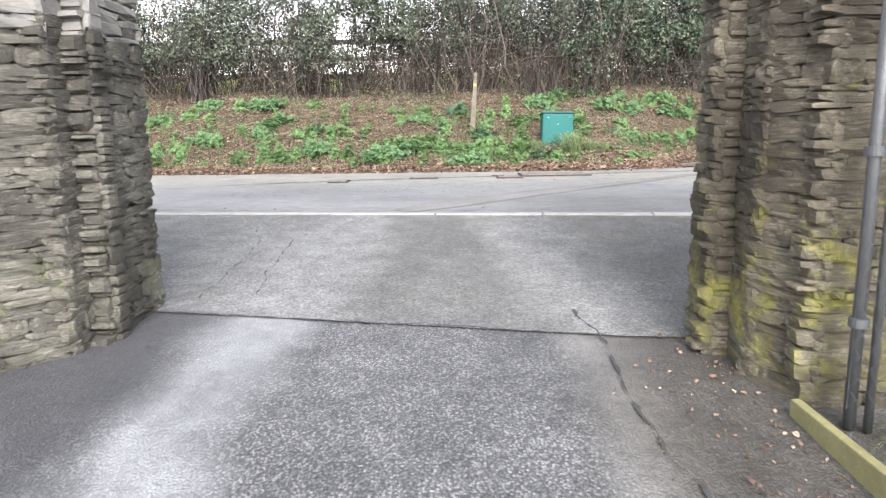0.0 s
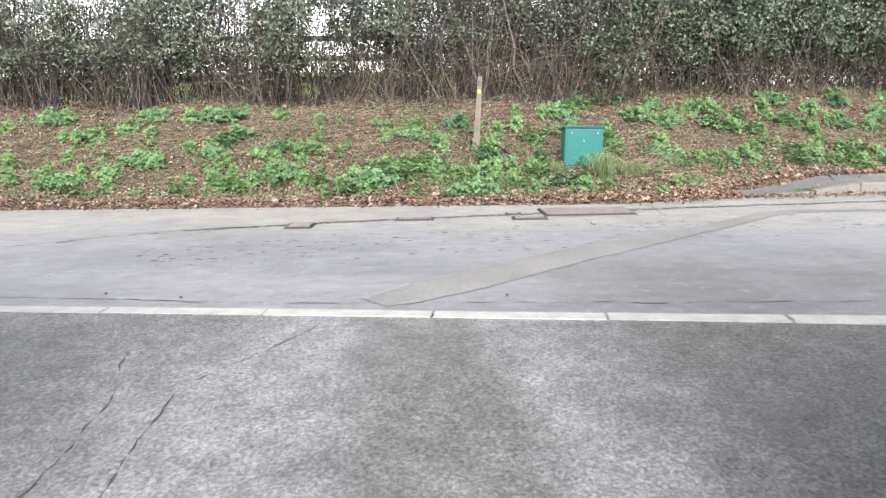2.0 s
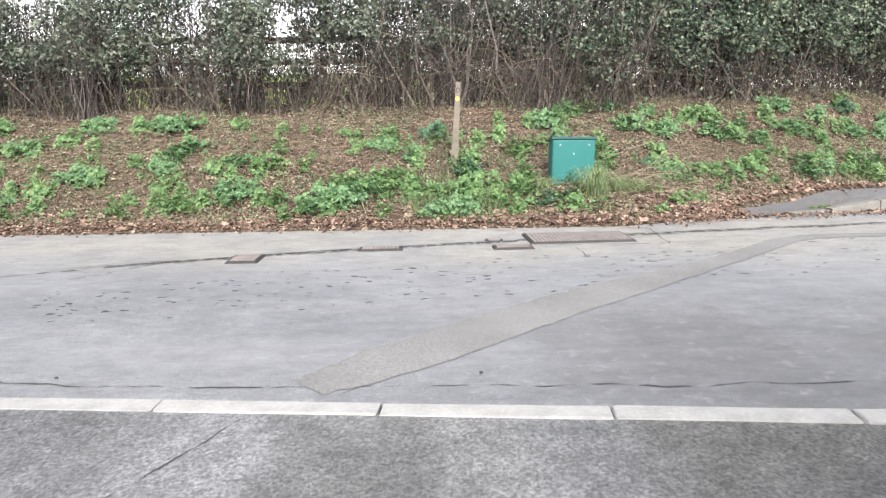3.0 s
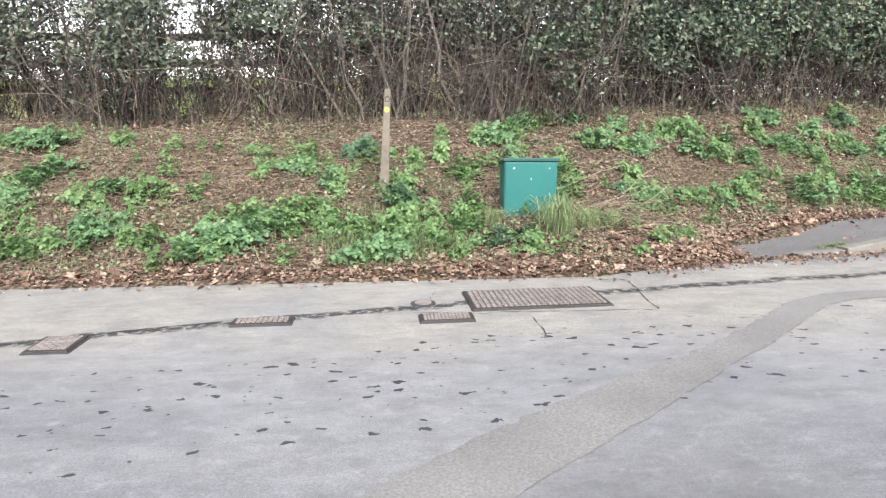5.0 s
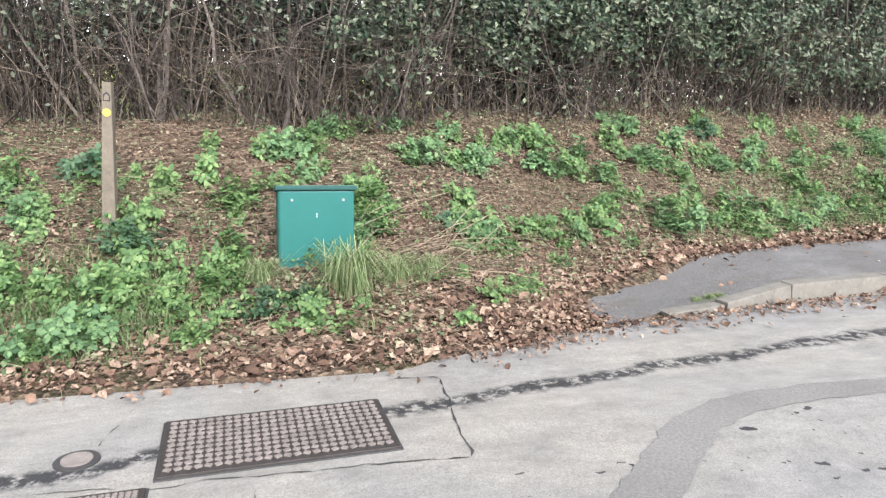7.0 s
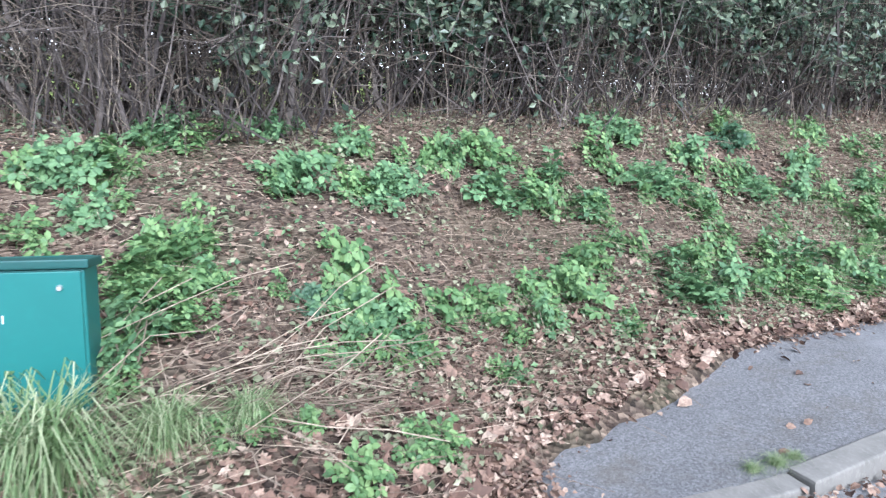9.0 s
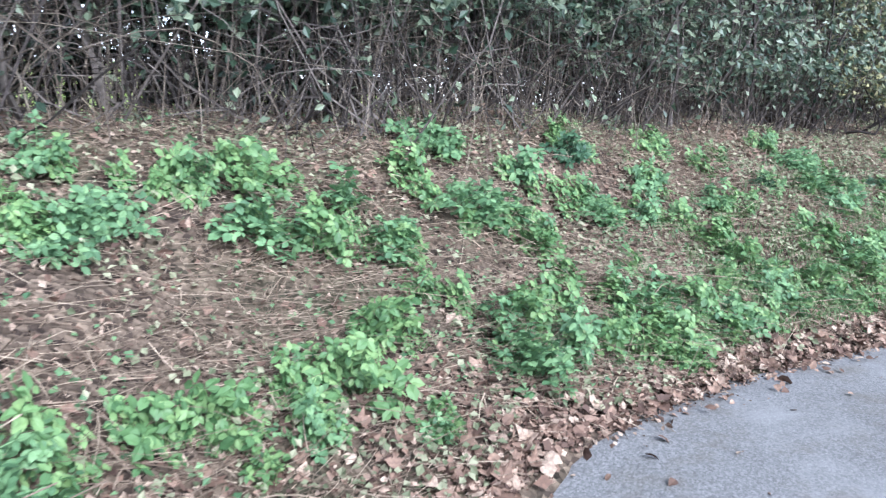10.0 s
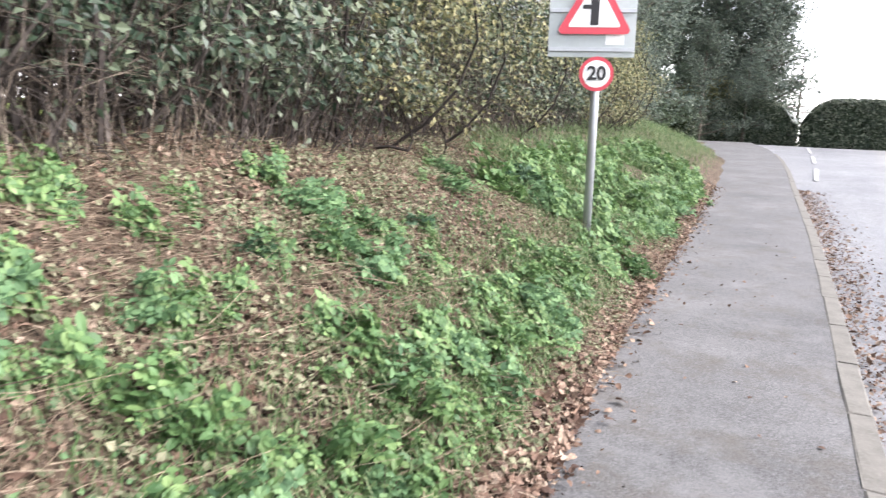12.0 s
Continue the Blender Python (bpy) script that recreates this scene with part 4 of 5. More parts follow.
# ---- hedge along the top of the bank ----
def hedge_shrub(seed, width, height, stems, twigs, leafn, leaf_size, leaf_mat_, low, label, gaps=5.0):
    """A hedge shrub: upright stems, crossing twigs and small leaves, thinner towards its foot."""
    rg = np.random.default_rng(seed)
    ob = thing("hedge_shrub", label, "hedge")
    base = np.stack([rg.uniform(-width / 2, width / 2, stems), rg.uniform(-0.35, 0.45, stems), np.full(stems, -0.12)], 1)
    k = 7
    s = np.linspace(0, 1, k)[None, :, None]
    tip = base + np.stack([rg.normal(0, 0.5, stems), rg.normal(-0.05, 0.28, stems), height * rg.beta(1.3, 1.2, stems) + 0.35], 1)
    bend = rg.normal(0, 0.24, (stems, 1, 3)) * np.sin(s * np.pi) + rg.normal(0, 0.025, (stems, k, 3))
    ln = base[:, None] * (1 - s) + tip[:, None] * s + bend
    r0 = np.where(rg.random(stems) < 0.09, rg.uniform(0.012, 0.024, stems), rg.uniform(0.003, 0.009, stems))
    v, t = stalks(ln, r0[:, None] * (1 - 0.75 * s[..., 0]))
    put("branchwork", np_mesh("branchwork", v, t, STEM), ob)
    pk = rg.integers(0, stems, twigs)
    at = ln[pk, rg.integers(1, k, twigs)]
    d = unit(np.stack([rg.normal(0, 1, twigs), rg.normal(-0.35, 0.6, twigs), rg.normal(0.25, 0.6, twigs)], 1))
    L = rg.uniform(0.15, 0.8, twigs)[:, None, None]
    s4 = np.linspace(0, 1, 4)[None, :, None]
    tw = at[:, None] + d[:, None] * s4 * L + rg.normal(0, 0.02, (twigs, 4, 3)) - np.array([0, 0, 0.25]) * s4 ** 2 * L
    v, t = stalks(tw, 0.0035 * (1 - 0.7 * s4[..., 0]) * np.ones((twigs, 1)))
    put("twig_mass", np_mesh("twig_mass", v, t, STEM), ob)
    ends = rg.permutation(np.concatenate([tw[:, 2], tw[:, 3], ln[:, 4], ln[:, 5], ln[:, 6]]))
    p = ends[(rg.random(leafn) ** 1.5 * len(ends)).astype(int)] + rg.normal(0, 0.085, (leafn, 3))
    m_ = int(width * height * gaps)
    cx, cz = rg.uniform(-width * 0.6, width * 0.6, m_), height * rg.uniform(0.02, 1, m_) ** 0.8
    field = np.exp(-((p[:, None, 0] - cx) ** 2 + (p[:, None, 2] - cz) ** 2) / (2 * 0.16 ** 2)).sum(1)
    keep = rg.random(leafn) < np.interp(p[:, 2], [low - 0.35, low + 0.35, height], [0.10, 1.0, 1.0]) * np.clip(field * 1.4 - 0.25, 0.04, 1)
    p = p[keep]
    v, t = leaves(rg, p, rg.uniform(0.6, 1.25, len(p)) * leaf_size, np.array([0, -0.7, 0.6]), 0.4)
    put("foliage", np_mesh("foliage", v, t, leaf_mat_), ob)
    return ob


OPEN = [hedge_shrub(20 + i, 1.9, 3.0, 70, 420, 13500, 0.062, HEDGE, 0.7, "open twiggy hedge shrub with sparse dark green leaves", 4.6) for i in range(3)]
BROWN = [hedge_shrub(30 + i, 1.8, 2.9, 130, 480, 10000, 0.055, HEDGE, 1.0, "brown thicket of bare upright stems below dark leaves") for i in range(2)]
DENSE = [hedge_shrub(40 + i, 1.9, 3.0, 80, 420, 17000, 0.066, IVY, 0.3, "dense dark green hedge shrub over bare stems", 3.9) for i in range(3)]
YELLOWED = [hedge_shrub(50 + i, 1.9, 3.0, 80, 420, 16000, 0.066, AUTUMN if i else IVY, 0.2, "hedge shrub with yellowing leaves over bare stems") for i in range(2)]
# back row whose leaf colour carries the dark interior of the hedge
BACK = [hedge_shrub(56 + i, 1.9, 3.0, 70, 420, 15000, 0.07, SHADED_LEAF, 0.05, "back-row hedge shrub, its leaves coloured near-black as the hedge's shade", 5.5) for i in range(2)]
rng = np.random.default_rng(77)
used = set()


def plant(kind, x, dy=0.0, scale=1.0):
    y = float(top_line(x)) + dy
    m = pose(x, y, float(bank(x, y)), 0, 0, rng.uniform(-12, 12) + math.degrees(math.atan2(float(top_line(x + 0.5) - top_line(x - 0.5)), 1)))
    ob = kind[int(rng.integers(len(kind)))]
    if ob.name not in used:
        used.add(ob.name)
        ob.matrix_basis = m
    else:
        ob = copy_thing(ob, m)
    ob.scale = (scale, scale, scale)
    tagged(ob, group="hedge along the bank")
    return ob


x = -13.0
while x < 27:
    row = OPEN if x < -0.6 else BROWN if x < 2.6 else DENSE if x < 7.0 else YELLOWED
    plant(row, x, rng.uniform(-0.1, 0.15))
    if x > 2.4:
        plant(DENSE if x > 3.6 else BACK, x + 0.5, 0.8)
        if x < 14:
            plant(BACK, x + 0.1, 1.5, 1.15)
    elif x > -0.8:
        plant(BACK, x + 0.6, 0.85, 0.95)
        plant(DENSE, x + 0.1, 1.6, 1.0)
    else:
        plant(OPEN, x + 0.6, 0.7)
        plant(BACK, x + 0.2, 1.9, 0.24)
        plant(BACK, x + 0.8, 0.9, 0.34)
        if rng.random() < 0.4:
            plant(DENSE, x + 0.3, 1.4, 0.8)
    x += 1.15 if x < 12 else 1.6
for ob in (*OPEN, *BROWN, *DENSE, *YELLOWED, *BACK):
    if ob.name not in used:
        for c in list(ob.children_recursive):
            bpy.data.objects.remove(c)
        bpy.data.objects.remove(ob)


# post-and-rail fence behind the open end of the hedge
rail_fence = thing("rail_fence", "dark weathered post-and-rail fence behind the hedge", "fence", pose(-9.2, 16.35, float(bank(-5.0, 16.35))))
for k in range(5):
    part("post", box(0.11, 0.1, 1.32, (k * 2.0, 0.05, -0.15), 0.008), BARK, rail_fence)
    if k < 4:
        for z in (0.32, 0.68, 1.02):
            part("rail", box(1.98, 0.04, 0.1, (k * 2.0 + 1.0, -0.025 - 0.004 * (k % 2), z + 0.01 * ((k * 7) % 3 - 1)), 0.006), BARK, rail_fence)


# hazel-like bare bushes in front of the hedge
def bare_bush(seed, n, height, label):
    rg = np.random.default_rng(seed)
    ob = thing("bare_bush", label, "bush")
    k = 8
    s = np.linspace(0, 1, k)[None, :, None]
    az = rg.uniform(0, 2 * np.pi, n)
    out = np.stack([np.cos(az), 0.5 * np.sin(az), np.zeros(n)], 1)
    L = rg.uniform(0.5, 1, n)[:, None, None] * height
    ln = rg.normal(0, 0.1, (n, 1, 3)) * [1, 0.6, 0] + out[:, None] * (s ** 1.4) * L * rg.uniform(0.15, 0.8, (n, 1, 1)) + np.array([0, 0, 1.0]) * s * L + rg.normal(0, 0.02, (n, k, 3))
    v, t = stalks(ln, rg.uniform(0.004, 0.012, (n, 1)) * (1 - 0.8 * s[..., 0]))
    put("branchwork", np_mesh("branchwork", v, t, STEM), ob)
    m_ = n * 7
    at = ln[rg.integers(0, n, m_), rg.integers(2, k, m_)]
    d = unit(rg.normal(0, 1, (m_, 3)) + [0, -0.2, 0.4])
    s3 = np.linspace(0, 1, 3)[None, :, None]
    tw = at[:, None] + d[:, None] * s3 * rg.uniform(0.1, 0.4, (m_, 1, 1))
    v, t = stalks(tw, 0.0028 * (1 - 0.7 * s3[..., 0]) * np.ones((m_, 1)))
    put("twig_mass", np_mesh("twig_mass", v, t, STEM), ob)
    return ob


bb = bare_bush(5, 60, 1.9, "pale bare hazel bush at the hedge foot")
bb.matrix_basis = pose(-5.0, 14.9, float(bank(-5.0, 14.9)))
for x, y in ((-6.6, 15.1), (-2.9, 15.4), (-0.7, 15.2)):
    copy_thing(bb, pose(x, y, float(bank(x, y)), 0, 0, x * 50))

# far hedge and trees beyond the bend
def tree(seed, height, spread, leafn, label, mat=IVY, limbs=34, size=0.16, first=0.03):
    rg = np.random.default_rng(seed)
    ob = thing("tree", label, "tree")
    k = 8
    s = np.linspace(0, 1, k)[None, :, None]
    ln = np.array([0, 0, height]) * s + rg.normal(0, 0.12, (1, k, 3)) * s
    v, t = stalks(ln, height * 0.022 * (1 - 0.85 * s[..., 0]), 8)
    put("trunk", np_mesh("trunk", v, t, BARK, True), ob)
    h = rg.uniform(first, 0.95, limbs)
    az = rg.uniform(0, 2 * np.pi, limbs)
    L = spread * (1.05 - 0.75 * h) * rg.uniform(0.7, 1.15, limbs)
    out = np.stack([np.cos(az), np.sin(az), rg.uniform(-0.05, 0.45, limbs)], 1)
    lb = np.stack([np.zeros(limbs), np.zeros(limbs), h * height], 1)[:, None] + out[:, None] * s * L[:, None, None] + rg.normal(0, 0.1, (limbs, k, 3)) * s
    v, t = stalks(lb, (height * 0.006 * (1.2 - h))[:, None] * (1 - 0.8 * s[..., 0]), 5)
    put("limb_mass", np_mesh("limb_mass", v, t, BARK, True), ob)
    m_ = limbs * 16
    at = lb[rg.integers(0, limbs, m_), rg.integers(2, k, m_)]
    s3 = np.linspace(0, 1, 4)[None, :, None]
    tw = at[:, None] + unit(rg.normal(0, 1, (m_, 3)) + [0, 0, 0.2])[:, None] * s3 * rg.uniform(0.3, 1.1, (m_, 1, 1)) * spread * 0.25
    v, t = stalks(tw, 0.012 * (1 - 0.7 * s3[..., 0]) * np.ones((m_, 1)))
    put("twig_mass", np_mesh("twig_mass", v, t, BARK), ob)
    if leafn:
        c = tw[:, 2:].reshape(-1, 3)
        p = c[rg.integers(0, len(c), leafn)] + rg.normal(0, 0.18 * spread / 2.5, (leafn, 3))
        v, t = leaves(rg, p, rg.uniform(0.7, 1.3, leafn) * size, np.array([-0.5, -0.3, 0.6]), 0.6)
        put("crown", np_mesh("crown", v, t, mat), ob)
    return ob


t1 = tree(1, 11, 3.6, 9500, "tall evergreen tree beyond the bend, coloured a hazed grey-green", HAZED_EVERGREEN, size=0.2)
t1.matrix_basis = pose(46, 24.5, 1.4)
for x, y, r, sc in ((34, 23.0, 70, 0.7), (54, 26.5, 140, 1.05), (58, 23.0, 220, 0.75), (42, 23.6, 20, 0.6), (60, 20.4, 310, 0.6), (64, 24.0, 260, 1.0), (66, 20.6, 40, 0.8)):
    copy_thing(t1, pose(x, y, 1.3, 0, 0, r)).scale = (sc, sc, sc)
t3 = tree(5, 13, 4.2, 11000, "broad evergreen tree with bare lower limbs, coloured a hazed grey-green", HAZED_EVERGREEN, 52, 0.24, 0.1)
t3.matrix_basis = pose(65, 19.9, 1.3)
for x, y, r, sc in ((64, 23.3, 80, 1.0), (66, 26.6, 190, 1.1), (72, 22.0, 260, 1.15), (62, 29.0, 20, 1.0)):
    copy_thing(t3, pose(x, y, 1.3, 0, 0, r)).scale = (sc, sc, sc)
t4 = tree(6, 4.2, 2.6, 9000, "low shrubby evergreen with rusty leaves", AUTUMN, 30, 0.2)
t4.matrix_basis = pose(63, 25.0, 1.3)
copy_thing(t4, pose(62, 22.6, 1.3, 0, 0, 130))
t2 = tree(3, 9, 4.5, 0, "bare winter tree in the distance")
t2.matrix_basis = pose(80, 18.6, 0.8)
copy_thing(t2, pose(76, 21.5, 0.8, 0, 0, 100))


def clipped_hedge(seed, length, height, depth, n, label):
    rg = np.random.default_rng(seed)
    ob = thing("clipped_hedge", label, "hedge")
    bm = bmesh.new()
    bmesh.ops.create_cube(bm, size=1, matrix=Matrix.Diagonal((depth * 0.8, length * 0.93, height * 0.9, 1)))
    bmesh.ops.subdivide_edges(bm, edges=bm.edges[:], cuts=5, use_grid_fill=True)
    for v_ in bm.verts:
        v_.co.z = (v_.co.z + height * 0.45) * (1 - 0.42 * (2 * abs(v_.co.y) / length) ** 4)
        v_.co += Vector(rg.normal(0, 0.12, 3))
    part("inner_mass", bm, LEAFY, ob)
    p = np.stack([rg.uniform(-depth / 2, depth / 2, n), rg.uniform(-length / 2, length / 2, n), rg.uniform(0, height, n)], 1)
    f = rg.integers(0, 3, n)
    p[f == 2, 1] = np.sign(rg.normal(0, 1, (f == 2).sum())) * length / 2 + rg.normal(0, 0.1, (f == 2).sum())
    p[f == 0, 0] = -depth / 2 + rg.normal(0, 0.12, (f == 0).sum())
    p[f == 1, 2] = height * (0.93 - 0.45 * (2 * np.abs(p[f == 1, 1]) / length) ** 4) + rg.normal(0, 0.2, (f == 1).sum())
    v, t = leaves(rg, p, rg.uniform(0.1, 0.24, n), np.array([-0.6, 0, 0.6]), 0.3)
    v[:, 2] = np.minimum(v[:, 2], height * (1.0 - 0.42 * np.minimum(2 * np.abs(v[:, 1]) / length, 1.05) ** 4))
    put("foliage", np_mesh("foliage", v, t, HEDGE), ob)
    return ob


h1 = clipped_hedge(8, 6.0, 3.4, 2.2, 9000, "dark clipped hedge across the end of the road")
h1.matrix_basis = pose(60, 13.6, 1.2)
copy_thing(h1, pose(63, 8.4, 1.2, 0, 0, 6))
copy_thing(h1, pose(61, 20.3, 1.2, 0, 0, -4))
copy_thing(h1, pose(58.5, 26.0, 1.3, 0, 0, -12))
copy_thing(h1, pose(52, 29.5, 1.3, 0, 0, -40))

# ---- bramble plants on the bank ----
def bramble(seed, radius, sprays, mat, size, label):
    """A low plant of arching stems, each ending in leaves of three."""
    rg = np.random.default_rng(seed)
    ob = thing("bramble_plant", label, "plant")
    az = rg.uniform(0, 2 * np.pi, sprays)
    rr = radius * rg.random(sprays) ** 0.62
    tip = np.stack([rr * np.cos(az), rr * np.sin(az), rg.uniform(0.03, 0.2, sprays) * (1.1 - 0.6 * rr / radius)], 1)
    s = np.linspace(0, 1, 5)[None, :, None]
    ln = tip[:, None] * s * [1, 1, 0] + np.array([0, 0, 1.0]) * (tip[:, None, 2:] * np.sin(s * 2.0) / math.sin(2.0)) - np.array([0, 0, 0.05]) * (1 - s) + rg.normal(0, 0.008, (sprays, 5, 3))
    v, t = stalks(ln, 0.003 * (1 - 0.6 * s[..., 0]) * np.ones((sprays, 1)))
    put("branchwork", np_mesh("branchwork", v, t, mat), ob)
    nodes = np.concatenate([ln[:, 4], ln[:, 3], ln[:, 2][: sprays // 2]])
    v, t = leaflets(rg, nodes, size)
    put("foliage", np_mesh("foliage", v, t, mat), ob)
    return ob


BIG = [bramble(60 + i, 0.34, 84, BRAMBLE, 0.043, "broad green bramble clump on the leafy bank") for i in range(3)]
LOW = [bramble(65 + i, 0.22, 40, BRAMBLE, 0.042, "low green bramble plant on the leafy bank") for i in range(4)]
SMALL = [bramble(70 + i, 0.13, 16, BRAMBLE, 0.04, "small green bramble shoot among dead leaves") for i in range(3)]
FRESH_BIG = [bramble(76 + i, 0.34, 84, BRIGHT, 0.042, "broad clump of bright young green leaves") for i in range(2)]
FRESH = [bramble(80 + i, 0.22, 40, BRIGHT, 0.04, "bright young green plant on the bank") for i in range(3)]
FRESH_SMALL = [bramble(84 + i, 0.13, 16, BRIGHT, 0.038, "small bright green shoot among dead leaves") for i in range(2)]
SHADY = [bramble(87 + i, 0.22, 40, DULL_BRAMBLE, 0.042, "dull dark green bramble plant on the bank") for i in range(2)]
placed = set()
loose_v, loose_t = [], []


def weed(x, y, sc, kinds):
    """A plant too small to count, added to the joined weeds."""
    me = kinds[int(rng.integers(len(kinds)))].children[1].data
    v = np.empty(len(me.vertices) * 3)
    me.vertices.foreach_get("co", v)
    t = np.empty(len(me.polygons) * 3, int)
    me.polygons.foreach_get("vertices", t)
    a, z = rng.uniform(0, 6.283), float(bank(x, y))
    v = v.reshape(-1, 3) * sc
    ca, sa = math.cos(a), math.sin(a)
    v = np.stack([v[:, 0] * ca - v[:, 1] * sa + x, v[:, 0] * sa + v[:, 1] * ca + y, v[:, 2] + z], 1)
    v[:, 2] += bank(v[:, 0], v[:, 1]) - z
    loose_t.append(t.reshape(-1, 3) + sum(len(p) for p in loose_v))
    loose_v.append(v)



def set_plant(kinds, x, y, sc=1.0):
    slope = math.degrees(math.atan2(float(bank(x, y + 0.2) - bank(x, y - 0.2)), 0.4))
    m = pose(x, y, float(bank(x, y)), slope * 0.6, 0, 0) @ pose(0, 0, 0, 0, 0, rng.uniform(0, 360))
    ob = kinds[int(rng.integers(len(kinds)))]
    if ob.name not in placed:
        placed.add(ob.name)
        ob.matrix_basis = m
    else:
        ob = copy_thing(ob, m)
    ob.scale = (sc, sc, sc)
    tagged(ob, group="green plants on the bank")


# plants on the bank: x, y, radius
WEST = [(-3.73, 14.35, 0.31), (-3.40, 14.42, 0.25), (-3.35, 13.30, 0.22), (-3.29, 13.63, 0.26), (-3.10, 13.84, 0.24), (-2.44, 13.38, 0.22), (-2.30, 12.60, 0.33),
    (-1.25, 12.09, 0.21), (-1.14, 12.33, 0.39), (-0.84, 12.66, 0.31), (-0.62, 13.69, 0.21), (-0.23, 13.30, 0.17), (0.05, 11.91, 0.16), (0.29, 12.16, 0.26),
    (1.37, 14.38, 0.18), (1.50, 14.37, 0.24), (1.63, 14.03, 0.15), (1.82, 14.97, 0.21), (1.93, 12.96, 0.10), (1.95, 15.18, 0.18), (1.98, 13.14, 0.18),
    (2.24, 13.55, 0.09), (-5.06, 12.45, 0.30), (-4.30, 13.10, 0.30), (-5.30, 13.80, 0.28), (-6.20, 12.70, 0.33), (-7.00, 13.40, 0.30), (-4.60, 14.40, 0.28),
    (-6.10, 14.30, 0.30)]
MIDDLE = [(2.54, 15.17, 0.21), (2.64, 14.43, 0.23), (2.82, 13.18, 0.06), (2.90, 13.38, 0.21), (3.01, 14.89, 0.18), (3.08, 13.26, 0.10), (3.17, 14.47, 0.30),
    (3.57, 13.20, 0.05), (3.64, 14.84, 0.15), (3.83, 13.53, 0.11), (3.90, 14.56, 0.25), (4.29, 13.50, 0.07), (4.34, 14.80, 0.15), (4.46, 14.51, 0.15),
    (4.53, 14.46, 0.06), (4.54, 14.25, 0.08), (4.59, 14.59, 0.08), (4.86, 14.11, 0.17), (4.87, 13.86, 0.26), (5.02, 14.75, 0.23), (5.07, 15.41, 0.24),
    (5.16, 13.90, 0.14), (5.23, 14.08, 0.12), (5.24, 14.74, 0.14)]
EAST = [(5.33, 14.74, 0.07), (5.41, 14.39, 0.07), (5.46, 14.65, 0.12), (5.59, 15.11, 0.17), (5.68, 14.30, 0.14), (5.75, 14.16, 0.26), (5.81, 13.85, 0.10),
    (5.98, 14.34, 0.15), (6.05, 14.97, 0.21), (6.08, 15.14, 0.13), (6.18, 14.04, 0.13), (6.35, 14.13, 0.23), (6.44, 14.95, 0.13), (6.62, 15.21, 0.18),
    (6.75, 15.23, 0.09), (6.79, 14.10, 0.11), (6.81, 14.25, 0.15), (7.08, 15.04, 0.18), (7.15, 15.62, 0.09), (7.24, 14.14, 0.11), (7.82, 15.67, 0.08),
    (7.82, 14.50, 0.18), (8.16, 15.17, 0.14), (8.28, 14.49, 0.21)]
FAR_EAST = [(8.33, 14.95, 0.15), (8.35, 15.19, 0.23), (8.35, 14.26, 0.15), (8.51, 15.57, 0.23), (8.59, 15.09, 0.14), (8.59, 15.90, 0.11), (8.76, 15.70, 0.20),
    (8.92, 15.45, 0.20), (9.37, 14.41, 0.20), (9.40, 14.59, 0.24), (10.08, 14.61, 0.19), (10.55, 15.81, 0.21), (11.12, 16.23, 0.21), (11.79, 14.61, 0.23),
    (11.82, 15.50, 0.23), (12.12, 15.64, 0.28), (12.18, 14.95, 0.27), (13.95, 15.01, 0.33), (16.00, 15.29, 0.41)]
YOUNG = [(-2.79, 12.25, 0.19), (-2.04, 13.33, 0.28), (-1.72, 12.40, 0.17), (-0.46, 12.88, 0.32), (-0.23, 12.61, 0.18), (0.38, 12.60, 0.26), (1.02, 12.59, 0.16),
    (1.09, 13.71, 0.24), (1.10, 12.95, 0.17), (1.66, 14.43, 0.14), (1.95, 13.60, 0.24), (2.12, 13.72, 0.13), (3.03, 12.72, 0.04), (3.36, 13.56, 0.14),
    (3.56, 13.62, 0.17), (3.92, 14.89, 0.23), (4.05, 13.76, 0.25), (4.15, 14.51, 0.18), (4.30, 14.03, 0.17), (4.78, 15.05, 0.16), (5.02, 14.15, 0.13),
    (5.17, 14.25, 0.09)]
YOUNG_EAST = [(5.37, 14.58, 0.14), (5.41, 13.96, 0.14), (5.86, 14.01, 0.22), (6.18, 14.23, 0.18), (6.66, 14.94, 0.07), (6.86, 14.78, 0.17), (6.91, 14.61, 0.14),
    (7.21, 15.04, 0.09), (7.24, 15.81, 0.07), (7.26, 14.28, 0.17), (7.33, 14.94, 0.07), (7.35, 15.49, 0.06), (7.71, 14.33, 0.18), (7.84, 14.69, 0.17),
    (8.65, 14.46, 0.22), (8.80, 14.45, 0.18), (8.93, 14.65, 0.19), (10.34, 14.89, 0.21), (10.58, 14.84, 0.24), (11.30, 14.78, 0.26), (14.31, 15.47, 0.42),
    (17.22, 17.22, 0.38), (17.37, 16.88, 0.48), (18.38, 15.55, 0.39), (18.45, 16.38, 0.51)]
DULL_PLANTS = [(-2.70, 15.69, 0.33), (0.00, 14.03, 0.25), (0.43, 13.09, 0.27), (1.29, 12.35, 0.17), (1.55, 12.38, 0.14), (2.70, 13.46, 0.10), (6.15, 15.45, 0.21),
    (7.77, 15.22, 0.09), (9.49, 15.44, 0.15), (12.31, 15.98, 0.34)]
for x, y, sc in ((2.02, 13.42, 0.8), (2.0, 13.62, 0.75), (2.16, 13.25, 0.7)):
    set_plant(FRESH_BIG if sc > 0.7 else FRESH, x, y, sc)
SIZES = ((0.34, BIG, FRESH_BIG), (0.22, LOW, FRESH), (0.13, SMALL, FRESH_SMALL))
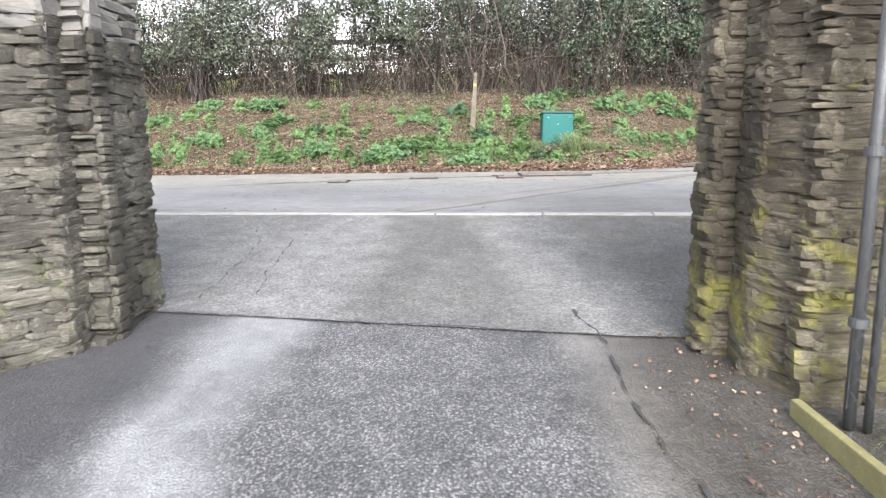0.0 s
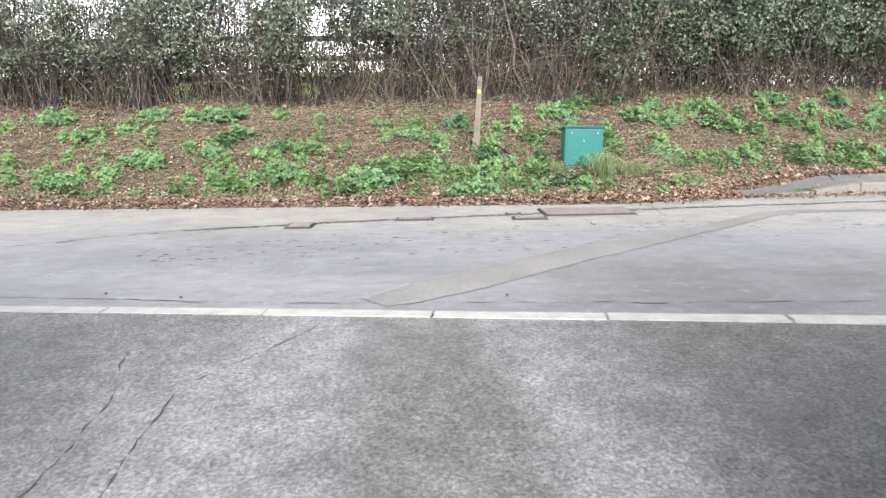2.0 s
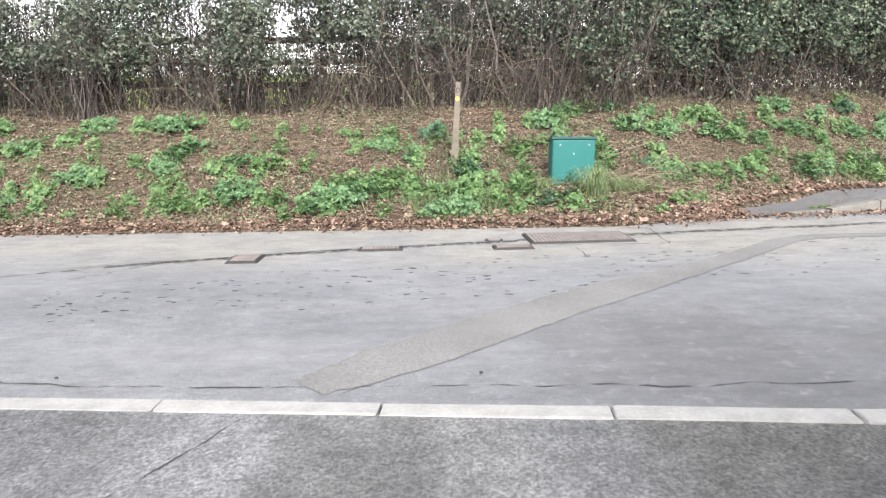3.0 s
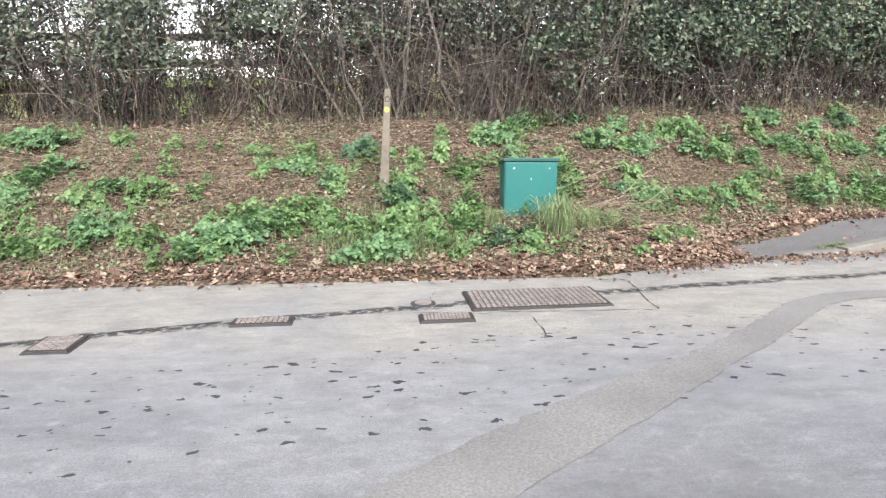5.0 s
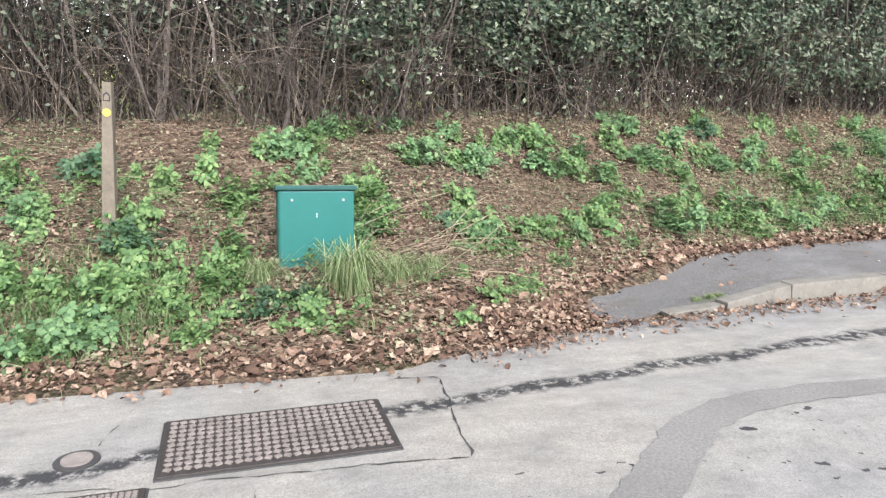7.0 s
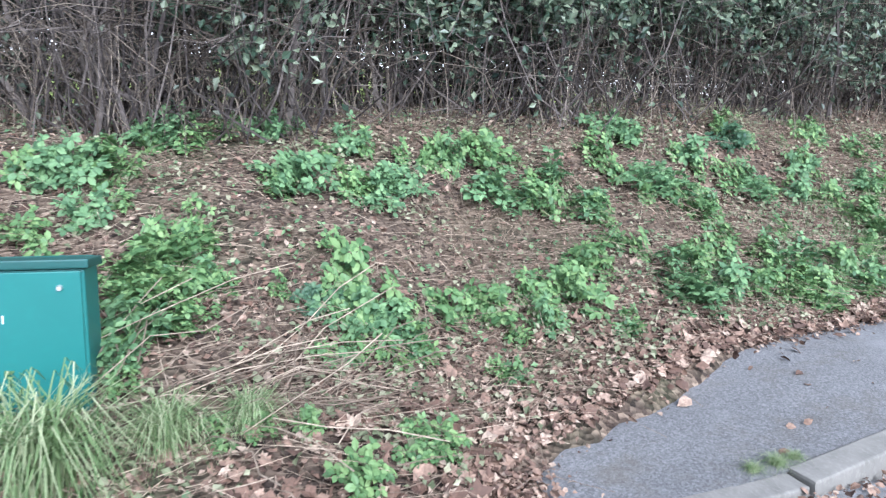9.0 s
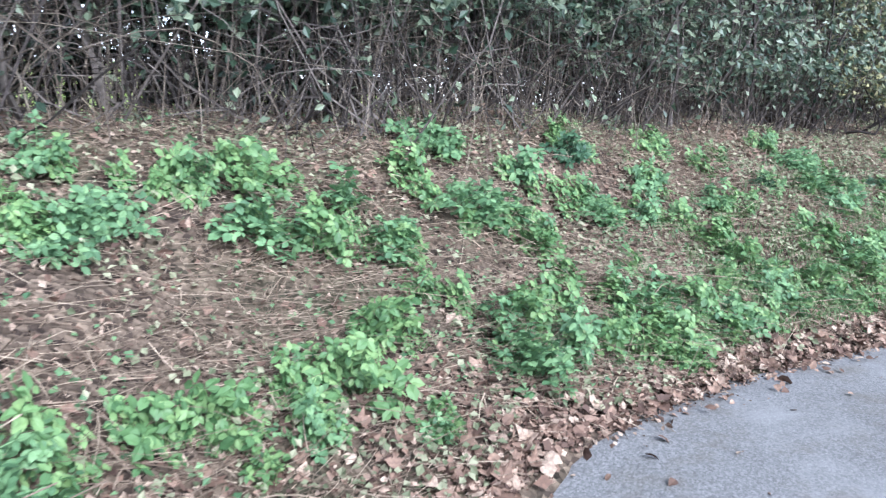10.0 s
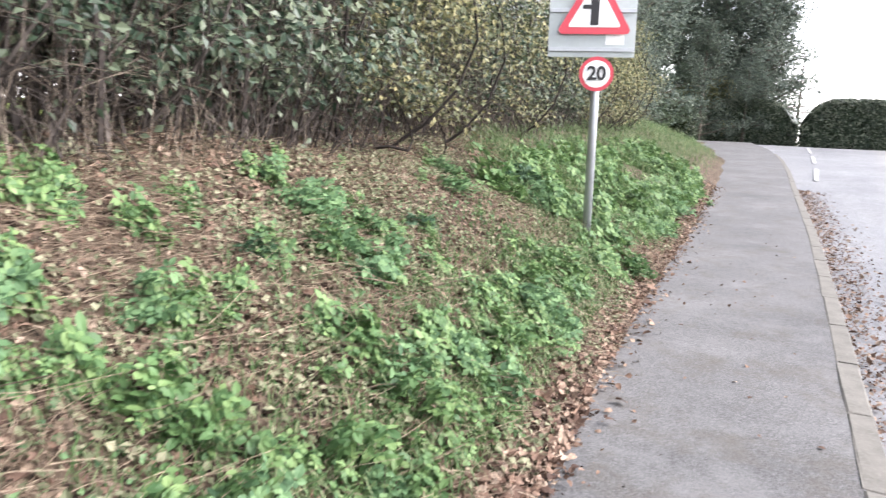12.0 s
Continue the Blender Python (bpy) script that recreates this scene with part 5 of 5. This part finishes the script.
for rows, tone in ((WEST, 1), (MIDDLE, 1), (EAST, 1), (FAR_EAST, 1), (YOUNG, 2), (YOUNG_EAST, 2), (DULL_PLANTS, 0)):
    for x, y, r in rows:
        size = min(SIZES, key=lambda q: abs(q[0] - r * 0.95))
        set_plant(size[tone] if tone else SHADY, x, y, min(1.15, max(0.55, r * (1.08 if x < 5.3 else 0.95) / (size[0] if tone else 0.22))))
        for _ in range(2):
            weed(x + rng.normal(0, r * 0.8), y + rng.normal(0, r * 0.5), rng.uniform(0.5, 0.9), SMALL)
for _ in range(22):
    x = rng.uniform(5.2, 10.5)
    set_plant(FRESH, x, float(front(x)) + 0.32 + abs(rng.normal(0, 0.28)), rng.uniform(0.5, 0.95))
for _ in range(190):
    x = rng.uniform(5.2, 22.0)
    weed(x, float(front(x)) + 0.3 + abs(rng.normal(0, 0.3)), rng.uniform(0.5, 0.9), SMALL)
for _ in range(90):
    x = rng.uniform(5.0, 16.0)
    weed(x, float(front(x)) + rng.uniform(0.5, 2.3), rng.uniform(0.4, 0.75), SMALL)
for _ in range(190):
    x = rng.uniform(-8.0, 3.2)
    weed(x, float(front(x)) + rng.uniform(0.25, 2.7), rng.uniform(0.5, 1.1), SMALL)
for _ in range(150):
    x = rng.uniform(11.5, 22.0)
    weed(x, float(front(x)) + rng.uniform(0.25, 1.9), rng.uniform(0.9, 1.7), SMALL)
for _ in range(22):
    x = rng.uniform(-1.2, 1.25)
    weed(x, rng.uniform(11.95, 12.95), rng.uniform(0.6, 1.1), SMALL)
tagged(put("low_weeds", np_mesh("low_weeds", np.concatenate(loose_v), np.concatenate(loose_t), BRIGHT)), "small young green weeds scattered over the bank", "weeds", kind="stuff")

# ---- grass ----
def grass_tuft(seed, n, radius, h, label, mat=GRASS):
    rg = np.random.default_rng(seed)
    ob = thing("grass_tuft", label, "grass")
    p = np.stack([rg.normal(0, radius, n), rg.normal(0, radius, n), np.zeros(n)], 1)
    v, t = blades(rg, p, rg.uniform(0.6, 1.25, n) * h, rg.uniform(0.5, 1.6, n), 0.0065)
    put("turf", np_mesh("turf", v, t, mat), ob)
    return ob


g1 = grass_tuft(1, 300, 0.06, 0.40, "arching tuft of long grass beside the cabinet", TUFT)
g1.matrix_basis = pose(1.84, 12.46, float(bank(1.84, 12.46)) - 0.02)
for x, y, sc in ((2.15, 12.62, 0.6), (1.28, 12.66, 0.5), (2.42, 12.74, 0.45)):
    copy_thing(g1, pose(x, y, float(bank(x, y)) - 0.02, 0, 0, x * 90)).scale = (sc, sc, sc)
rg = np.random.default_rng(12)
n = 22000
gx = np.concatenate([rg.uniform(6.5, 14, 9000), rg.uniform(12, 36, 13000), rg.normal(0.3, 0.3, 1900), rg.uniform(-6, 2, 1500)])
gy = front(gx) + np.concatenate([0.25 + np.abs(rg.normal(0, 0.45, n)) + np.clip(gx[:n] - 11, 0, 5) * rg.random(n) * 0.8, rg.normal(0.85, 0.25, 1900), rg.uniform(0.3, 2.4, 1500)])
v, t = blades(rg, np.stack([gx, gy, bank(gx, gy)], 1), rg.uniform(0.05, 0.14, len(gx)) * np.interp(gx, [11, 16], [1, 2.4]), rg.uniform(0.5, 1.8, len(gx)), 0.008)
tagged(put("verge_grass", np_mesh("verge_grass", v, t, GRASS)), "thin green grass blades over the bank", "grass", kind="stuff")

# ---- dead leaves, stalks and ivy ----
rg = np.random.default_rng(21)


def over_bank(n, x0, x1, lo, hi, power=1.0):
    x = rg.uniform(x0, x1, n)
    f = front(x)
    y = f + lo + (top_line(x) - f + hi - lo) * rg.random(n) ** power
    return np.stack([x, y, bank(x, y)], 1)


p = np.concatenate([over_bank(46000, -9, 15, 0.0, 0.6), over_bank(14000, 5.5, 15, 0.3, 0.6), over_bank(12000, -8, 9, 0.0, -1.8)])
p[:, 2] += rg.uniform(0.003, 0.03, len(p))
v, t = leaves(rg, p, np.clip(rg.lognormal(-3.55, 0.4, len(p)), 0.012, 0.075), np.array([0, -0.3, 1.0]), 0.0, False, 0.66)
tagged(put("fallen_leaves", np_mesh("fallen_leaves", v, t, DEAD)), "brown fallen leaves covering the bank", "leaves", kind="stuff")

xe = rg.uniform(-9, 3.4, 3600)
edge = np.stack([xe, front(xe) + rg.normal(0.12, 0.13, 3600), np.zeros(3600)], 1)
edge[:, 2] = np.maximum(bank(edge[:, 0], edge[:, 1]), -0.002) + rg.uniform(0.003, 0.02, 3600)
xp = rg.uniform(3.2, 22, 4200)
side = np.stack([xp, front(xp) + 0.13 + rg.normal(0, 0.11, 4200), np.zeros(4200)], 1)
side[:, 2] = np.maximum(path_z(side[:, 0], side[:, 1]), bank(side[:, 0], side[:, 1])) + rg.uniform(0.004, 0.03, 4200)
xg = rg.uniform(2.6, 24, 7000)
gut = np.stack([xg, kerb_line(xg) - np.abs(rg.normal(0, 1, 7000)) * np.interp(xg, [5, 9], [0.13, 0.24]) - 0.01, rg.uniform(0.0, 0.018, 7000) + rise(xg)], 1)
xb = rg.uniform(0.5, 5.5, 70)
big = np.stack([xb, front(xb) + rg.uniform(-0.05, 0.9, 70), np.zeros(70)], 1)
big[:, 2] = np.maximum(bank(big[:, 0], big[:, 1]), 0.0) + 0.03
xs_ = rg.uniform(4, 16, 90)
loose = np.stack([xs_, kerb_line(xs_) + rg.uniform(0.2, 1.3, 90), path_z(xs_, xs_) + 0.006], 1)
xd = 1.3 - np.abs(rg.normal(0, 0.22, 260))
foot = np.stack([xd, rg.uniform(2.2, 4.1, 260), np.zeros(260)], 1)
foot[:, 2] = drive_z(foot[:, 1]) + 0.002
xq = np.concatenate([rg.uniform(2.4, 3.45, 700), rg.normal(3.3, 0.1, 800)])
nook = np.stack([xq, np.concatenate([front(xq[:700]) - 0.06 + rg.normal(0, 0.12, 700), kerb_line(xq[700:]) + rg.uniform(-0.05, 0.5, 800)]), np.zeros(1500)], 1)
nook[:, 2] = np.where(xq > 3.3, np.maximum(path_z(xq, nook[:, 1]), 0.0), 0.0) + rg.uniform(0.006, 0.035, 1500)
p = np.concatenate([edge, side, gut, loose, foot, big, nook])
sz = np.concatenate([np.clip(rg.lognormal(-3.5, 0.45, 3600), 0.012, 0.08), np.clip(rg.lognormal(-3.55, 0.45, 4200), 0.012, 0.08), np.clip(rg.lognormal(-3.75, 0.45, 7000), 0.01, 0.07), rg.uniform(0.015, 0.055, 90), np.clip(rg.lognormal(-4.2, 0.4, 260), 0.008, 0.04), rg.uniform(0.05, 0.1, 70), np.clip(rg.lognormal(-3.8, 0.4, 1500), 0.01, 0.06)])
v, t = leaves(rg, p, sz, np.array([0, 0, 1.0]), 0.0, True, 0.75)
x2 = np.concatenate([rg.uniform(-6, 12, 2600), rg.normal(3.0, 0.7, 900), rg.uniform(4, 9, 1200)])
y2 = front(x2) + np.concatenate([0.05 + np.abs(rg.normal(0, 0.28, 2600)), rg.uniform(0.0, 0.9, 900), 0.02 + np.abs(rg.normal(0, 0.16, 1200))])
p2 = np.stack([x2, y2, np.maximum(bank(x2, y2), path_z(x2, y2)) + rg.uniform(0.015, 0.045, len(x2))], 1)
sz2 = np.clip(rg.lognormal(-3.1, 0.42, len(x2)), 0.02, 0.11)
v2, t2_ = lobed(rg, p2, sz2)
v, t = np.concatenate([v, v2]), np.concatenate([t, t2_ + len(v)])
tagged(put("drifted_leaves", np_mesh("drifted_leaves", v, t, DEAD)), "brown leaves drifted along the road edge and pavement", "leaves", kind="stuff")

p = over_bank(17000, -8, 13, 0.05, 0.5)
n = len(p)
d = unit(np.stack([rg.normal(0, 1, n), rg.normal(0, 0.7, n), rg.uniform(-0.1, 0.35, n)], 1))
L = rg.uniform(0.04, 0.28, n)[:, None, None]
s = np.linspace(0, 1, 3)[None, :, None]
ln = p[:, None] + np.array([0, 0, 0.02]) + d[:, None] * L * s - np.array([0, 0, 0.25]) * s ** 2 * L * 0.6 + rg.normal(0, 0.006, (n, 3, 3))
ln[..., 2] = np.maximum(ln[..., 2], bank(ln[..., 0], ln[..., 1]) + 0.004)
v, t = stalks(ln, rg.uniform(0.0008, 0.0024, (n, 1)) * np.ones((1, 3)))
s = np.linspace(0, 1, 4)[None, :, None]
tagged(put("dry_stalks", np_mesh("dry_stalks", v, t, STRAW)), "dry brown stalks and bracken lying on the bank", "stalks", kind="stuff")

# matted dead bracken and dull low leaves
n = 52000
x = np.concatenate([rg.uniform(2.6, 14, 26000), rg.normal(3.6, 0.5, 3000), rg.normal(7.2, 0.6, 3000), rg.uniform(-7, 2.6, 20000)])
y = front(x) + 0.18 + (top_line(x) - front(x) + 0.2) * rg.random(n)
keep = np.sin(x * 2.3 + 1.0) * np.sin(y * 3.1 - x * 0.8) + rg.normal(0, 0.4, n) > -0.15
x, y = x[keep], y[keep]
n = len(x)
heap = 0.05 * rg.random(n) ** 2
d = unit(np.stack([rg.normal(0.4, 1, n), rg.normal(-0.3, 0.8, n), rg.normal(0.1, 0.25, n)], 1))
bend = rg.normal(0, 0.22, (n, 1, 3)) * [1, 1, 0.5]
L = rg.uniform(0.03, 0.2, n)[:, None, None]
ln = np.stack([x, y, bank(x, y) + 0.01 + heap], 1)[:, None] + (d[:, None] * s + bend * s ** 2) * L
ln[..., 2] = np.clip(ln[..., 2], bank(ln[..., 0], ln[..., 1]) + 0.004, bank(ln[..., 0], ln[..., 1]) + 0.09)
v, t = stalks(ln, rg.uniform(0.0008, 0.0028, (n, 1)) * (1 - 0.5 * s[..., 0]))
tagged(put("matted_bracken", np_mesh("matted_bracken", v, t, BRACKEN)), "matted straw-coloured dead bracken on the bank", "bracken", kind="stuff")
p = np.concatenate([over_bank(16000, 6.0, 15, 0.1, 0.3), over_bank(32000, 2.6, 15, 0.1, 0.35), over_bank(20000, -9, 3, 0.15, 0.3)])
p = p[np.sin(p[:, 0] * 2.9 - 0.6) * np.sin(p[:, 1] * 3.7 + p[:, 0] * 1.3) + rg.normal(0, 0.45, len(p)) > 0.0]
p[:, 2] += rg.uniform(0.01, 0.07, len(p))
v, t = leaves(rg, p, rg.uniform(0.015, 0.045, len(p)), np.array([0, -0.4, 1.0]), 0.2, False, 0.75)
tagged(put("dull_low_leaves", np_mesh("dull_low_leaves", v, t, DULL)), "pale dull green low leaves among dead bracken", "weeds", kind="stuff")

# drifts of long flattened stalks half way up the bank
n = 2600
x = np.concatenate([rg.uniform(2.4, 9.0, 900), rg.normal(5.6, 0.5, 600), rg.uniform(-5, 1.5, 1100)])
y = front(x) + np.concatenate([rg.uniform(0.3, 1.6, 900), rg.normal(0.72, 0.13, 600), rg.normal(2.3, 0.4, 1100)])
b0 = np.stack([x, y, bank(x, y) + rg.uniform(0.015, 0.07, n)], 1)
d = unit(np.stack([rg.choice([-1, 1], n) * rg.uniform(0.6, 1.2, n), rg.normal(-0.15, 0.4, n), rg.normal(0.03, 0.08, n)], 1))
bend = rg.normal(0, 0.12, (n, 1, 3)) * [1, 1, 0.4]
ln = b0[:, None] + (d[:, None] * s + bend * s ** 2) * rg.uniform(0.18, 0.65, (n, 1, 1))
ln[..., 2] = np.clip(ln[..., 2], bank(ln[..., 0], ln[..., 1]) + 0.008, bank(ln[..., 0], ln[..., 1]) + 0.13)
v, t = stalks(ln, rg.uniform(0.0008, 0.0021, (n, 1)) * (1 - 0.5 * s[..., 0]))
tagged(put("flattened_stalks", np_mesh("flattened_stalks", v, t, BRACKEN)), "long pale flattened stalks drifted across the bank", "stalks", kind="stuff")

# long pale stalks fallen beside the cabinet
n = 90
p = np.stack([rg.normal(2.35, 0.28, n), rg.normal(12.82, 0.16, n), np.zeros(n)], 1)
p[:, 2] = bank(p[:, 0], p[:, 1]) + rg.uniform(0.01, 0.1, n)
d = unit(np.stack([rg.normal(0.8, 0.6, n), rg.normal(0.25, 0.4, n), rg.normal(0.2, 0.18, n)], 1))
ln = p[:, None] + d[:, None] * s * rg.uniform(0.2, 0.8, n)[:, None, None] - np.array([0, 0, 0.12]) * s ** 2 + rg.normal(0, 0.014, (n, 4, 3))
ln[..., 2] = np.maximum(ln[..., 2], bank(ln[..., 0], ln[..., 1]) + 0.006)
v, t = stalks(ln, np.full((n, 4), 0.0026))
tagged(put("fallen_stalks", np_mesh("fallen_stalks", v, t, STRAW)), "long pale fallen stalks beside the cabinet", "stalks", kind="stuff")

# upright brown stems and ivy at the hedge foot
n = 1900
x = rg.uniform(-9, 16, n)
y = top_line(x) + rg.normal(-0.05, 0.22, n)
b0 = np.stack([x, y, bank(x, y) - 0.03], 1)
tip = b0 + np.stack([rg.normal(0, 0.16, n), rg.normal(-0.05, 0.12, n), rg.uniform(0.25, 1.2, n)], 1)
ln = b0[:, None] * (1 - s) + tip[:, None] * s + rg.normal(0, 0.02, (n, 4, 3))
v, t = stalks(ln, rg.uniform(0.0015, 0.004, (n, 1)) * (1 - 0.6 * s[..., 0]))
tagged(put("hedge_foot_stems", np_mesh("hedge_foot_stems", v, t, CANE)), "thin brown stems standing at the hedge foot", "stalks", kind="stuff")
p = over_bank(26000, -9, 16, 0.15, 0.3, 0.9)
p = p[np.sin(p[:, 0] * 1.7) * np.sin(p[:, 1] * 2.9 + p[:, 0]) + rg.normal(0, 0.25, len(p)) > 0.2]
p[:, 2] += rg.uniform(0.01, 0.06, len(p))
v, t = leaves(rg, p, rg.uniform(0.015, 0.042, len(p)), np.array([0, -0.4, 1.0]), 0.2, False, 0.8)
tagged(put("ground_ivy", np_mesh("ground_ivy", v, t, BRAMBLE)), "low ivy and weeds over the bank", "ivy", kind="stuff")

# long arching canes leaning out of the hedge
n = 1050
x = np.concatenate([rg.uniform(-9, 16, 450), rg.uniform(-1.2, 3.2, 350), rg.uniform(4.5, 14, 250)])
y = top_line(x) + rg.normal(0.05, 0.2, n)
s = np.linspace(0, 1, 7)[None, :, None]
L = rg.uniform(0.5, 1.7, n)[:, None, None]
out = np.stack([rg.normal(0, 0.75, n), rg.normal(-0.28, 0.25, n), np.zeros(n)], 1)[:, None]
ln = np.stack([x, y, bank(x, y) + rg.uniform(0, 0.7, n) ** 2], 1)[:, None] + out * L * s ** 1.3 + np.array([0, 0, 1.0]) * L * (s - rg.uniform(0.25, 0.85, (n, 1, 1)) * s ** 2) + rg.normal(0, 0.012, (n, 7, 3))
ln[..., 2] = np.maximum(ln[..., 2], bank(ln[..., 0], ln[..., 1]) + 0.01)
v, t = stalks(ln, rg.uniform(0.002, 0.006, (n, 1)) * (1 - 0.6 * s[..., 0]))
tagged(put("arching_canes", np_mesh("arching_canes", v, t, CANE)), "pale arching bramble canes leaning out of the hedge", "canes", kind="stuff")

# small grass in the joint behind the first kerb stones
for x, sc in ((4.25, 0.17), (4.36, 0.2), (4.45, 0.16)):
    y = float(kerb_line(x)) + 0.17
    tagged(copy_thing(g1, pose(x, y, float(path_z(x, y)) - 0.01, 0, 0, x * 300)), "small grass tuft behind the dropped kerb", "grass").scale = (sc, sc, sc * 0.7)

# weeds behind the edging board
w1 = copy_thing(g1, pose(1.62, 3.02, float(drive_z(3.0)) - 0.02))
w1.scale = (0.5, 0.5, 0.5)
tagged(w1, "tuft of grass behind the timber edging", "grass")

for x, y, sc in ((1.60, 2.75, 0.6), (1.72, 3.05, 0.75), (1.78, 2.6, 0.8)):
    tagged(copy_thing(LOW[1], pose(x, y, float(drive_z(y)) - 0.02, 0, 0, x * 200)), "dark green weeds behind the timber edging", "plant").scale = (sc, sc, sc)

# loose stones on drive and road
peb = thing("pebble", "small dark stone lying on the road", "pebble", pose(0.33, 7.5, 0.002))
bm = bmesh.new()
bmesh.ops.create_icosphere(bm, subdivisions=1, radius=0.009)
for v_ in bm.verts:
    v_.co.z *= 0.6
    v_.co += Vector(rg.normal(0, 0.0015, 3))
part("rock", bm, TAR, peb)
for x, y in ((-1.25, 4.0), (-2.1, 7.6), (-1.6, 7.5)):
    copy_thing(peb, pose(x, y, float(drive_z(y)) if y < 7.1 else 0.002, 0, 0, x * 99))
